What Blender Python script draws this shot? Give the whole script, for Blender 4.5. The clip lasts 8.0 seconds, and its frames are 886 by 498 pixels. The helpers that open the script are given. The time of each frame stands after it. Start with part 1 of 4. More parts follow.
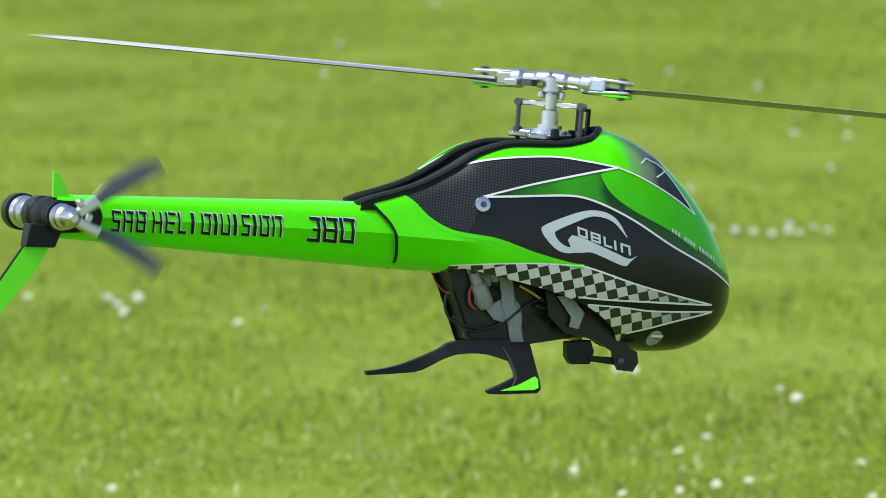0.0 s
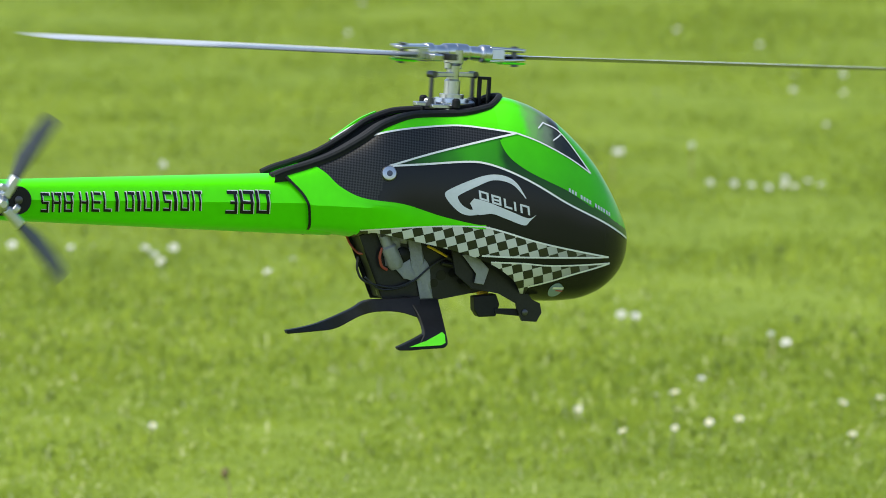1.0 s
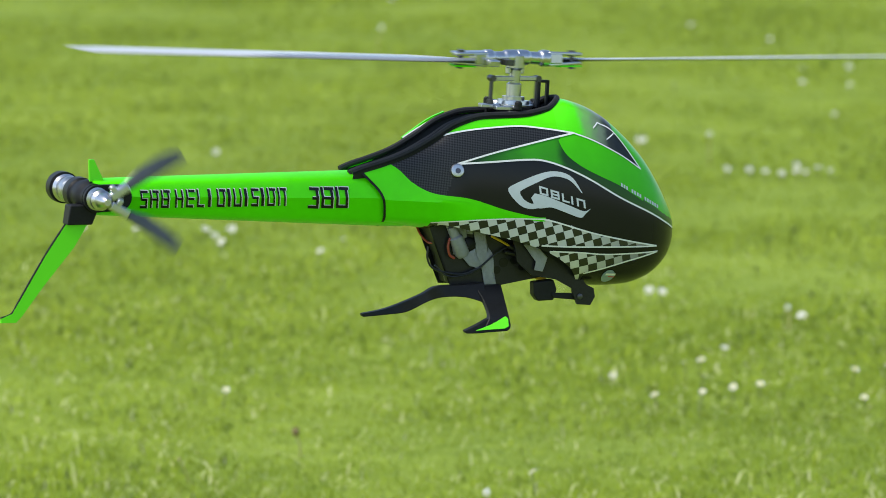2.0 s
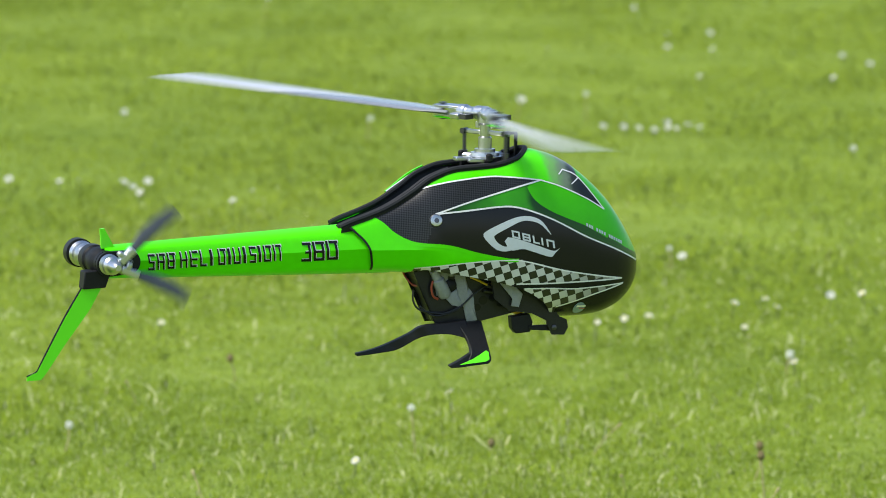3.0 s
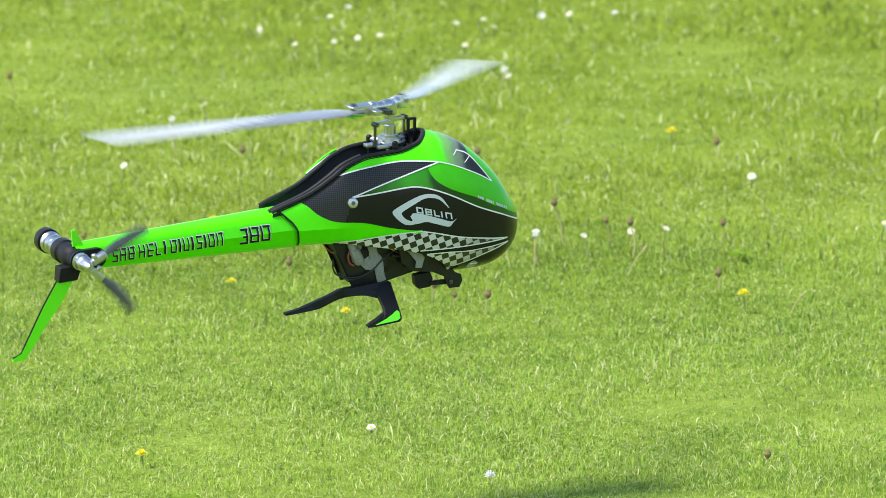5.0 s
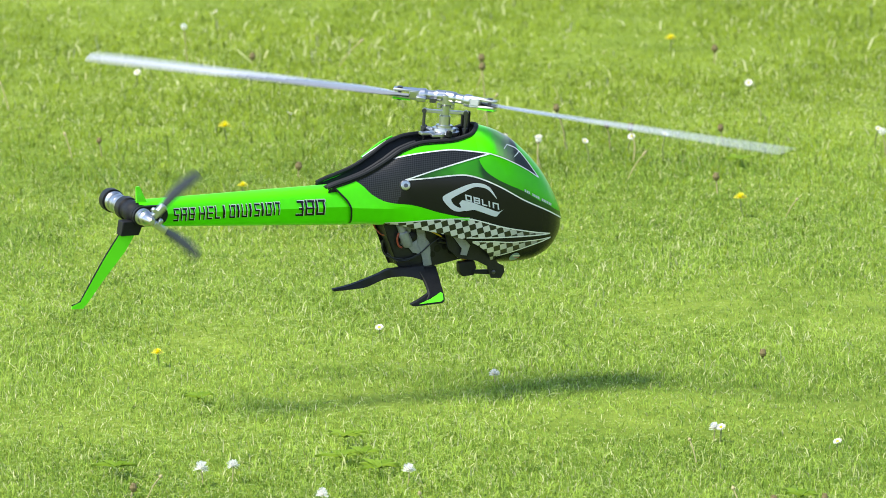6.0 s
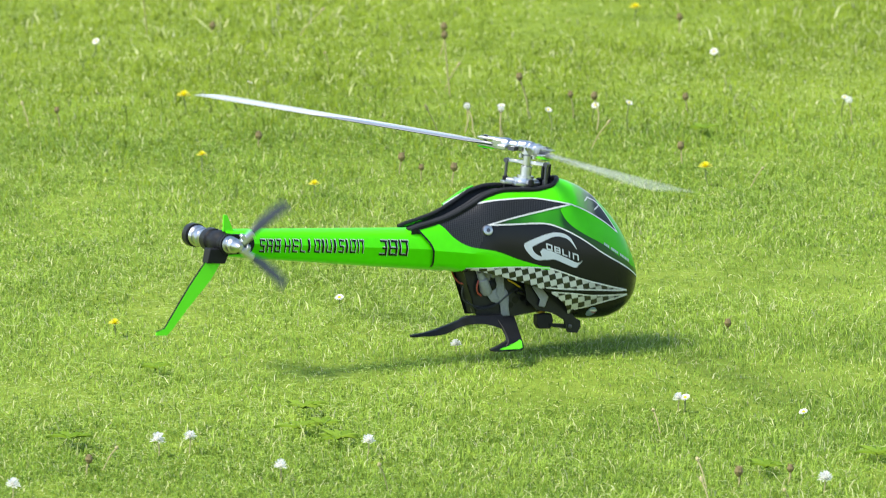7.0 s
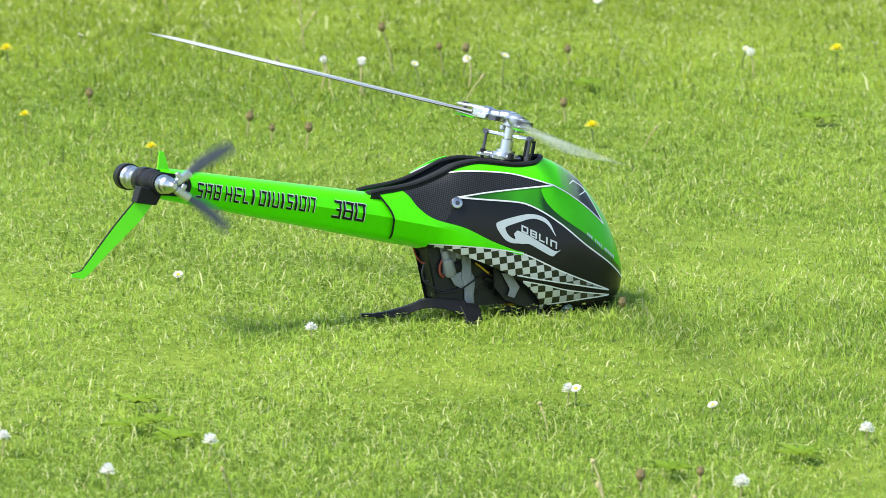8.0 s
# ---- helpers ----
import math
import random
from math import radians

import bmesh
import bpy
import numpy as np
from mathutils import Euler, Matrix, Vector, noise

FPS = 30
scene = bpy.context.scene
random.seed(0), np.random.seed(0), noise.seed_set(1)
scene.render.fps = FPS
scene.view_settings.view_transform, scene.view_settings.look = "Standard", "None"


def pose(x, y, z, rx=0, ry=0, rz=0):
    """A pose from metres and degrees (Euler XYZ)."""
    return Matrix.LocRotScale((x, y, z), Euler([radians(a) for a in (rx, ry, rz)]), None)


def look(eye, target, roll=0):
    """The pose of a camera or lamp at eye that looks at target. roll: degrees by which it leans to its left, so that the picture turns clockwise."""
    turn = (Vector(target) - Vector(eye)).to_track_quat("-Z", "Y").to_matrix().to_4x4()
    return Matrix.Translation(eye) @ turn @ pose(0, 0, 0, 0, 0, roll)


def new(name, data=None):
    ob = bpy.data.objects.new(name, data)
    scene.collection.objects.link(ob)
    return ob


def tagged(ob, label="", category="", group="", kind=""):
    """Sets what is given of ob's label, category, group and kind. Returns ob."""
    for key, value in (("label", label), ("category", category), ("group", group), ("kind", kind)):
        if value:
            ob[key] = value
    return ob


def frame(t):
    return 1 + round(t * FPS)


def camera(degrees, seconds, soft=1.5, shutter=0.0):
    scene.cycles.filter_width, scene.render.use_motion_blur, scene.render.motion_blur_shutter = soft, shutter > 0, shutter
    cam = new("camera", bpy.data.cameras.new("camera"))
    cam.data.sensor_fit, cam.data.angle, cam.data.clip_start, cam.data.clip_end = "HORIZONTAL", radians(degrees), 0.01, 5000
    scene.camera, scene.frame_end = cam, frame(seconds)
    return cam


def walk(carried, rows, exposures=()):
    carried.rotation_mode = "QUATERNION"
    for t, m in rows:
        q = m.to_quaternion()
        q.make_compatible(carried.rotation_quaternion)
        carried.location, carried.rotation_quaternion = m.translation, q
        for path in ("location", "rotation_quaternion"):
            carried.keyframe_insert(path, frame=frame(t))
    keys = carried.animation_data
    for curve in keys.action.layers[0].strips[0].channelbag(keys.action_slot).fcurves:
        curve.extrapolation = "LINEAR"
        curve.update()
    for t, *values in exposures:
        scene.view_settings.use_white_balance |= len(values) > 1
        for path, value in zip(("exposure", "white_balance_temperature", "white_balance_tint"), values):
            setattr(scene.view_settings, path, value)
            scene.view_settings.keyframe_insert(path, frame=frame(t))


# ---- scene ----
import functools

# ---------------------------------------------------------------- camera
# seconds, place, tilt from straight down and turn of the camera
CAMERA_ROWS = [
    (0.0, 0.1288, 4.0845, 1.1745, 84.0215, 2.2191),
    (0.5, 0.1460, 3.8169, 1.2052, 83.8564, 2.7477),
    (1.0, 0.1665, 3.3641, 1.2714, 83.5485, 2.3971),
    (1.5, 0.1812, 2.9290, 1.3219, 83.4666, 2.5381),
    (1.7, 0.1648, 2.7531, 1.3411, 83.4604, 2.5174),
    (3.0, 0.0207, 1.5322, 1.4087, 83.3169, 0.9125),
    (3.5, -0.0021, 1.0894, 1.4733, 82.4922, 0.1421),
    (4.0, 0.0141, 0.7704, 1.5137, 81.9261, -0.4252),
    (4.5, 0.0147, 0.4641, 1.5629, 81.4494, -0.9787),
    (5.0, 0.0008, 0.1729, 1.6100, 80.9674, -1.2453),
    (6.3, -0.0115, -0.1578, 1.6675, 80.1024, -1.2339),
    (6.5, -0.0063, -0.1777, 1.6659, 80.1090, -1.2571),
    (7.0, -0.0000, 0.0000, 1.6323, 79.9984, -1.4926),
    (7.1, 0.0032, 0.1571, 1.5965, 80.0322, -1.5880),
    (7.2, 0.0060, 0.2853, 1.5820, 79.9999, -1.6744),
    (7.3, 0.0145, 0.3727, 1.5677, 80.0046, -1.7288),
    (7.5, 0.0208, 0.5713, 1.5316, 79.9479, -1.9542),
    (8.0, 0.0332, 1.0977, 1.4311, 79.8128, -2.6365),
]
FLIGHT_ROWS = [
    (0.0, -0.0121, 9.6182, 0.6025, -2.89, 6.55, 23.43),
    (0.5, -0.0637, 9.4970, 0.6127, -2.90, 5.72, 22.39),
    (1.0, -0.0797, 9.2869, 0.6412, -1.18, 4.07, 22.37),
    (1.5, -0.0751, 9.1026, 0.6704, -1.35, 4.16, 23.04),
    (1.7, -0.0793, 9.0336, 0.6751, -0.18, 4.22, 23.67),
    (3.0, -0.0523, 8.6191, 0.5899, 0.63, 0.65, 21.20),
    (3.5, -0.0029, 8.4870, 0.5389, 1.79, -0.63, 21.32),
    (4.0, 0.0558, 8.4624, 0.4654, 3.93, -3.88, 24.37),
    (4.5, 0.0967, 8.3963, 0.4067, 6.83, -3.83, 22.94),
    (5.0, 0.1180, 8.4037, 0.3491, 6.04, -2.55, 24.09),
    (6.3, 0.1980, 8.5100, 0.2049, 1.59, 3.86, 23.37),
    (6.5, 0.2223, 8.5327, 0.1843, 0.41, 4.20, 24.08),
    (7.0, 0.3130, 8.5511, 0.1242, -2.13, 7.39, 25.28),
    (7.1, 0.3361, 8.6291, 0.0894, -0.89, 7.30, 26.15),
    (7.2, 0.3460, 8.6606, 0.0863, -7.22, 12.34, 21.23),
    (7.3, 0.3526, 8.6682, 0.0970, -4.69, 12.62, 20.88),
    (7.5, 0.3752, 8.7038, 0.0982, -4.52, 8.62, 22.66),
    (8.0, 0.4348, 8.7110, 0.0808, -4.20, 13.49, 21.50),
]

cam = camera(7.0, 8.0, soft=0.85, shutter=0.16)
walk(cam, [(t, pose(x, y, z, rx, 0, rz)) for t, x, y, z, rx, rz in CAMERA_ROWS],
     exposures=[(0.0, -0.03), (2.0, -0.08), (3.5, -0.01), (4.2, 0.26), (5.0, 0.33), (8.0, 0.32)])

# ---------------------------------------------------------------- world and sun
SUN_AZIMUTH, SUN_HEIGHT = 204.0, 56.0      # degrees: where the sun stands (0 = +X, 90 = +Y), and how high
world = bpy.data.worlds.new("sky")
scene.world = world
world.use_nodes = True
sky = world.node_tree.nodes.new("ShaderNodeTexSky")
sky.sky_type, sky.sun_disc = 'NISHITA', False
sky.sun_elevation, sky.sun_rotation = radians(SUN_HEIGHT), radians(90 - SUN_AZIMUTH)
back = world.node_tree.nodes["Background"]
back.inputs["Strength"].default_value = 0.23
world.node_tree.links.new(sky.outputs["Color"], back.inputs["Color"])
sun_data = bpy.data.lights.new("sun", 'SUN')
sun_data.energy, sun_data.angle, sun_data.color = 4.25, radians(14), (1.0, 0.95, 0.84)
sun = new("sun", sun_data)
sun.matrix_world = look((0, 0, 0), (-math.cos(radians(SUN_AZIMUTH)) * math.cos(radians(SUN_HEIGHT)),
                                    -math.sin(radians(SUN_AZIMUTH)) * math.cos(radians(SUN_HEIGHT)), -math.sin(radians(SUN_HEIGHT))))


# ---------------------------------------------------------------- materials
def material(name, colour, rough=0.5, metal=0.0, coat=0.0, spread=0.0, grain=60.0, bump=0.0, sheen=None):
    """A principled material whose colour wanders by spread at two scales, with a fine bump."""
    m = bpy.data.materials.new(name)
    m.use_nodes = True
    nt, b = m.node_tree, m.node_tree.nodes["Principled BSDF"]
    b.inputs["Base Color"].default_value = (*colour, 1)
    b.inputs["Roughness"].default_value, b.inputs["Metallic"].default_value = rough, metal
    b.inputs["Coat Weight"].default_value, b.inputs["Coat Roughness"].default_value = coat, 0.08
    if spread or bump:
        where = nt.nodes.new("ShaderNodeTexCoord")
        fine, broad = nt.nodes.new("ShaderNodeTexNoise"), nt.nodes.new("ShaderNodeTexNoise")
        fine.inputs["Scale"].default_value, broad.inputs["Scale"].default_value = grain * 6, grain
        both = nt.nodes.new("ShaderNodeMath")
        both.operation = 'ADD'
        for tex, socket in ((fine, 0), (broad, 1)):
            nt.links.new(where.outputs["Object"], tex.inputs["Vector"])
            nt.links.new(tex.outputs["Fac"], both.inputs[socket])
        ramp = nt.nodes.new("ShaderNodeMapRange")
        ramp.inputs["From Min"].default_value, ramp.inputs["From Max"].default_value = 0.6, 1.4
        nt.links.new(both.outputs[0], ramp.inputs["Value"])
        mix = nt.nodes.new("ShaderNodeMix")
        mix.data_type = 'RGBA'
        mix.inputs[6].default_value = (*[c * (1 - spread) for c in colour], 1)
        mix.inputs[7].default_value = (*[min(1, c * (1 + spread)) for c in colour], 1)
        nt.links.new(ramp.outputs[0], mix.inputs[0])
        nt.links.new(mix.outputs[2], b.inputs["Base Color"])
        if bump:
            bu = nt.nodes.new("ShaderNodeBump")
            bu.inputs["Strength"].default_value, bu.inputs["Distance"].default_value = bump, 0.001
            nt.links.new(fine.outputs["Fac"], bu.inputs["Height"])
            nt.links.new(bu.outputs[0], b.inputs["Normal"])
    return m


def weave(name):
    """Glossy lacquered carbon cloth: a small twill of two blacks."""
    m = material(name, (0.012, 0.012, 0.014), 0.42, 0.0, 0.06)
    m.node_tree.nodes["Principled BSDF"].inputs["Specular IOR Level"].default_value = 0.3
    nt, b = m.node_tree, m.node_tree.nodes["Principled BSDF"]
    where, turn, squares = nt.nodes.new("ShaderNodeTexCoord"), nt.nodes.new("ShaderNodeMapping"), nt.nodes.new("ShaderNodeTexChecker")
    turn.inputs["Rotation"].default_value = (0, radians(40), 0)
    turn.inputs["Scale"].default_value = (1, 0.0, 1)
    squares.inputs["Scale"].default_value = 640
    squares.inputs["Color1"].default_value, squares.inputs["Color2"].default_value = (0.007, 0.007, 0.0075, 1), (0.034, 0.035, 0.038, 1)
    nt.links.new(where.outputs["Object"], turn.inputs["Vector"])
    nt.links.new(turn.outputs[0], squares.inputs["Vector"])
    nt.links.new(squares.outputs["Color"], b.inputs["Base Color"])
    return m


def chequer(name):
    """White and black chequered paint that grows darker towards the nose."""
    m = material(name, (0.7, 0.7, 0.7), 0.3, 0.0, 0.5)
    nt, b = m.node_tree, m.node_tree.nodes["Principled BSDF"]
    where, turn, squares = nt.nodes.new("ShaderNodeTexCoord"), nt.nodes.new("ShaderNodeMapping"), nt.nodes.new("ShaderNodeTexChecker")
    turn.inputs["Rotation"].default_value = (0, radians(19), 0)
    turn.inputs["Scale"].default_value = (1, 0.0, 1.1)
    turn.inputs["Location"].default_value = (0.0, 0.5, 0.0)
    squares.inputs["Scale"].default_value = 124
    squares.inputs["Color1"].default_value, squares.inputs["Color2"].default_value = (0.010, 0.010, 0.010, 1), (0.62, 0.615, 0.60, 1)
    nt.links.new(where.outputs["Object"], turn.inputs["Vector"])
    nt.links.new(turn.outputs[0], squares.inputs["Vector"])
    split, fade, mix = (nt.nodes.new("ShaderNode" + k) for k in ("SeparateXYZ", "MapRange", "Mix"))
    mix.data_type = 'RGBA'
    mix.inputs[7].default_value = (0.03, 0.03, 0.03, 1)
    fade.inputs["From Min"].default_value, fade.inputs["From Max"].default_value, fade.inputs["To Max"].default_value = 0.055, 0.135, 0.8
    nt.links.new(where.outputs["Object"], split.inputs[0])
    nt.links.new(split.outputs["X"], fade.inputs["Value"])
    nt.links.new(fade.outputs[0], mix.inputs[0])
    nt.links.new(squares.outputs["Color"], mix.inputs[6])
    nt.links.new(mix.outputs[2], b.inputs["Base Color"])
    return m


def airbrush(name, stops):
    """Lacquer sprayed from tone to tone along the body; stops are (x, colour)."""
    m = material(name, stops[0][1], 0.3, 0.0, 0.1)
    m.node_tree.nodes["Principled BSDF"].inputs["Specular IOR Level"].default_value = 0.3
    nt, b = m.node_tree, m.node_tree.nodes["Principled BSDF"]
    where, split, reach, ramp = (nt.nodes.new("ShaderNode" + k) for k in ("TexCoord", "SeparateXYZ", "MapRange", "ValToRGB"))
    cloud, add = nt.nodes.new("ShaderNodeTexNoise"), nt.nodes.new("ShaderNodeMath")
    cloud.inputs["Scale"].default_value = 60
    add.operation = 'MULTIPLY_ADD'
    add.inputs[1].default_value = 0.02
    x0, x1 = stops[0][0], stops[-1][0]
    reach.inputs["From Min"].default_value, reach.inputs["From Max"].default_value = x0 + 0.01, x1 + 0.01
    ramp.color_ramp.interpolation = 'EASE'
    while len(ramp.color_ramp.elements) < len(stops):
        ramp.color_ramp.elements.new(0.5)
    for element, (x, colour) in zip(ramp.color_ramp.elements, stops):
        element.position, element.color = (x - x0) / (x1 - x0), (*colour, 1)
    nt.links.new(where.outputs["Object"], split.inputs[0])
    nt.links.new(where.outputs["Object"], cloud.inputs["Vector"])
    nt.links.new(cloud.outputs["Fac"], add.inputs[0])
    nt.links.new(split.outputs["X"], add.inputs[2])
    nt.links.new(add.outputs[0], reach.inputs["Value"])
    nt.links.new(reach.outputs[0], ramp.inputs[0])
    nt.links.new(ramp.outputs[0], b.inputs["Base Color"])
    return m


GREEN = (0.085, 0.76, 0.0006)
green_paint = material("green_paint", GREEN, 0.28, 0.0, 0.06, 0.05, 20)
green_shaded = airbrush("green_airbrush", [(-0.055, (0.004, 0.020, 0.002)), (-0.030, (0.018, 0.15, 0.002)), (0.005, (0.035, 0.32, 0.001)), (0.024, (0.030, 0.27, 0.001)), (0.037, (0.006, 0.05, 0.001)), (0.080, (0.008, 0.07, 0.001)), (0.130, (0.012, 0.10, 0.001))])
green_fade = airbrush("green_fade", [(0.030, GREEN), (0.046, GREEN), (0.060, (0.16, 0.40, 0.10)), (0.070, (0.16, 0.22, 0.14)), (0.080, (0.03, 0.036, 0.03)), (0.092, (0.010, 0.012, 0.010))])
# the body's green made darker: the front flank's shade is in the colour
green_front_shade = material("green_paint_in_shade", (0.055, 0.52, 0.001), 0.28, 0.0, 0.06, 0.06, 20)
green_vivid = material("green_film", (0.15, 0.90, 0.006), 0.4, 0.0, 0.2)
carbon = weave("carbon_weave")
carbon_plate = material("carbon_plate", (0.013, 0.013, 0.0145), 0.4, 0.0, 0.2, 0.35, 90)
black_paint = material("black_paint", (0.010, 0.010, 0.0105), 0.22, 0.0, 0.05)
black_plastic = material("black_plastic", (0.010, 0.0105, 0.0115), 0.48, 0.0, 0.0, 0.25, 50, 0.1)
rubber = material("black_rubber", (0.022, 0.023, 0.025), 0.6, 0.0, 0.0, 0.2, 60)
white_paint = material("white_paint", (0.80, 0.80, 0.79), 0.3, 0.0, 0.3)
mark_white = material("silvery_white_film", (0.58, 0.62, 0.66), 0.35, 0.0, 0.2, 0.04, 60)
chequer_paint = chequer("chequer_paint")
for dull, shine in ((green_front_shade, 0.2), (black_paint, 0.25), (black_plastic, 0.22), (carbon_plate, 0.25), (rubber, 0.2), (green_paint, 0.2)):
    dull.node_tree.nodes["Principled BSDF"].inputs["Specular IOR Level"].default_value = shine
aluminium = material("aluminium", (0.55, 0.56, 0.57), 0.30, 1.0, 0.0, 0.08, 80)
dark_steel = material("dark_steel", (0.10, 0.10, 0.11), 0.35, 0.9)
tape_grey = material("duct_tape", (0.27, 0.28, 0.29), 0.42, 0.15, 0.0, 0.15, 50, 0.6)
blade_grey = material("blade_carbon", (0.22, 0.23, 0.24), 0.25, 0.0, 0.5, 0.1, 30)
blade_dark = material("tail_blade_carbon", (0.06, 0.065, 0.07), 0.3, 0.0, 0.4, 0.1, 30)
blade_under = material("blade_dark_underside", (0.035, 0.037, 0.04), 0.35, 0.0, 0.4, 0.1, 30)
# pale tone: bright reflection on the outer blade, put into its colour
blade_sheen = material("blade_painted_sheen", (0.52, 0.53, 0.53), 0.3, 0.0, 0.3, 0.06, 30)
wire_red = material("red_wire", (0.30, 0.045, 0.02), 0.45)
wire_yellow = material("yellow_wire", (0.65, 0.42, 0.02), 0.45)
wire_black = material("black_wire", (0.012, 0.012, 0.012), 0.4)
emblem_blue = material("emblem_blue", (0.22, 0.30, 0.42), 0.3, 0.0, 0.4)
emblem_red = material("emblem_red", (0.5, 0.05, 0.06), 0.3, 0.0, 0.4)

PETAL = material("white_petal", (0.70, 0.69, 0.62), 0.6, spread=0.1, grain=200)
YOLK = material("yellow_petal", (0.84, 0.74, 0.015), 0.55, spread=0.15, grain=200)
STALK = material("flower_stalk", (0.22, 0.26, 0.08), 0.6, spread=0.2, grain=120)
DRY = material("dry_stalk", (0.44, 0.38, 0.18), 0.7, spread=0.25, grain=120)
BROWN = material("withered_bud", (0.20, 0.155, 0.06), 0.8, spread=0.3, grain=200)


def lawn_material(name, low, high, blades, lean=0.55, through_share=0.25):
    """Grass: colour wanders over metres, decimetres and from blade to blade."""
    m = bpy.data.materials.new(name)
    m.use_nodes = True
    nt, b = m.node_tree, m.node_tree.nodes["Principled BSDF"]
    b.inputs["Roughness"].default_value = 0.5 if blades else 0.9
    b.inputs["Specular IOR Level"].default_value = 0.25 if blades else 0.1
    geo = nt.nodes.new("ShaderNodeNewGeometry")
    tones = []
    for scale in (0.55, 3.0, 16.0, 90.0):
        tex = nt.nodes.new("ShaderNodeTexNoise")
        tex.inputs["Scale"].default_value = scale
        tex.inputs["Detail"].default_value = 3
        nt.links.new(geo.outputs["Position"], tex.inputs["Vector"])
        tones.append(tex.outputs["Fac"])
    if blades:
        tones[3] = geo.outputs["Random Per Island"]
    total = None
    for tone, share in zip(tones, (0.9, 0.7, 1.25 - 0.87 * blades, blades) if blades else (0.6, 0.8, 0.9, 0.8)):
        k = nt.nodes.new("ShaderNodeMath")
        k.operation = 'MULTIPLY_ADD'
        k.inputs[1].default_value = share
        nt.links.new(tone, k.inputs[0])
        if total is None:
            k.inputs[2].default_value = 0
        else:
            nt.links.new(total, k.inputs[2])
        total = k.outputs[0]
    ramp = nt.nodes.new("ShaderNodeMapRange")
    ramp.inputs["From Min"].default_value, ramp.inputs["From Max"].default_value = (1.475 - 0.65, 1.475 + 0.65) if blades == 0.75 else (1.1, 2.0)
    nt.links.new(total, ramp.inputs["Value"])
    mix = nt.nodes.new("ShaderNodeMix")
    mix.data_type = 'RGBA'
    mix.inputs[6].default_value, mix.inputs[7].default_value = (*low, 1), (*high, 1)
    nt.links.new(ramp.outputs[0], mix.inputs[0])
    nt.links.new(mix.outputs[2], b.inputs["Base Color"])
    if blades:
        lift, unit = nt.nodes.new("ShaderNodeVectorMath"), nt.nodes.new("ShaderNodeVectorMath")
        lift.operation, unit.operation = 'MULTIPLY_ADD', 'NORMALIZE'
        lift.inputs[1].default_value, lift.inputs[2].default_value = (lean, lean, lean), (0, 0, 0.8)
        nt.links.new(geo.outputs["Normal"], lift.inputs[0])
        nt.links.new(lift.outputs[0], unit.inputs[0])
        nt.links.new(unit.outputs[0], b.inputs["Normal"])
        glow = nt.nodes.new("ShaderNodeBsdfTranslucent")
        nt.links.new(mix.outputs[2], glow.inputs["Color"])
        if through_share > 0.3:
            sink, under = nt.nodes.new("ShaderNodeVectorMath"), nt.nodes.new("ShaderNodeVectorMath")
            sink.operation, under.operation = 'MULTIPLY_ADD', 'NORMALIZE'
            sink.inputs[1].default_value, sink.inputs[2].default_value = (lean, lean, lean), (0, 0, -0.4)
            nt.links.new(geo.outputs["Normal"], sink.inputs[0])
            nt.links.new(sink.outputs[0], under.inputs[0])
            nt.links.new(under.outputs[0], glow.inputs["Normal"])
        add = nt.nodes.new("ShaderNodeMixShader")
        add.inputs[0].default_value = through_share
        nt.links.new(b.outputs[0], add.inputs[1])
        nt.links.new(glow.outputs[0], add.inputs[2])
        nt.links.new(add.outputs[0], nt.nodes["Material Output"].inputs["Surface"])
    return m


SOIL_GREEN = lawn_material("turf", (0.11, 0.17, 0.016), (0.255, 0.335, 0.045), False)
FAR_GREEN = lawn_material("far_blade", (0.26, 0.365, 0.032), (0.43, 0.565, 0.066), 0.2, 0.15, 0.5)
MID_GREEN = lawn_material("midfield_blade", (0.20, 0.305, 0.018), (0.43, 0.57, 0.060), 0.4, 0.2, 0.45)
BLADE_GREEN = lawn_material("grass_blade", (0.070, 0.172, 0.007), (0.52, 0.715, 0.105), 0.75, 0.55, 0.36)
# light glinting off the leaves, given as a pale blade colour
PALE_BLADE = lawn_material("glint_blade", (0.52, 0.60, 0.18), (0.82, 0.84, 0.46), 0.75, 0.3, 0.35)

FLUFF = material("seed_fluff", (0.93, 0.92, 0.88), 0.8)
glow = FLUFF.node_tree.nodes.new("ShaderNodeBsdfTranslucent")
glow.inputs["Color"].default_value = (0.93, 0.92, 0.88, 1)
blend = FLUFF.node_tree.nodes.new("ShaderNodeMixShader")
for source, socket in ((FLUFF.node_tree.nodes["Principled BSDF"].outputs[0], 1), (glow.outputs[0], 2)):
    FLUFF.node_tree.links.new(source, blend.inputs[socket])
FLUFF.node_tree.links.new(blend.outputs[0], FLUFF.node_tree.nodes["Material Output"].inputs["Surface"])
WEED = lawn_material("weed_leaf", (0.19, 0.33, 0.02), (0.33, 0.48, 0.06), 0.5, 0.5, 0.4)
CLOVER_GREEN = lawn_material("clover_leaf", (0.17, 0.27, 0.03), (0.46, 0.56, 0.13), 0.75)

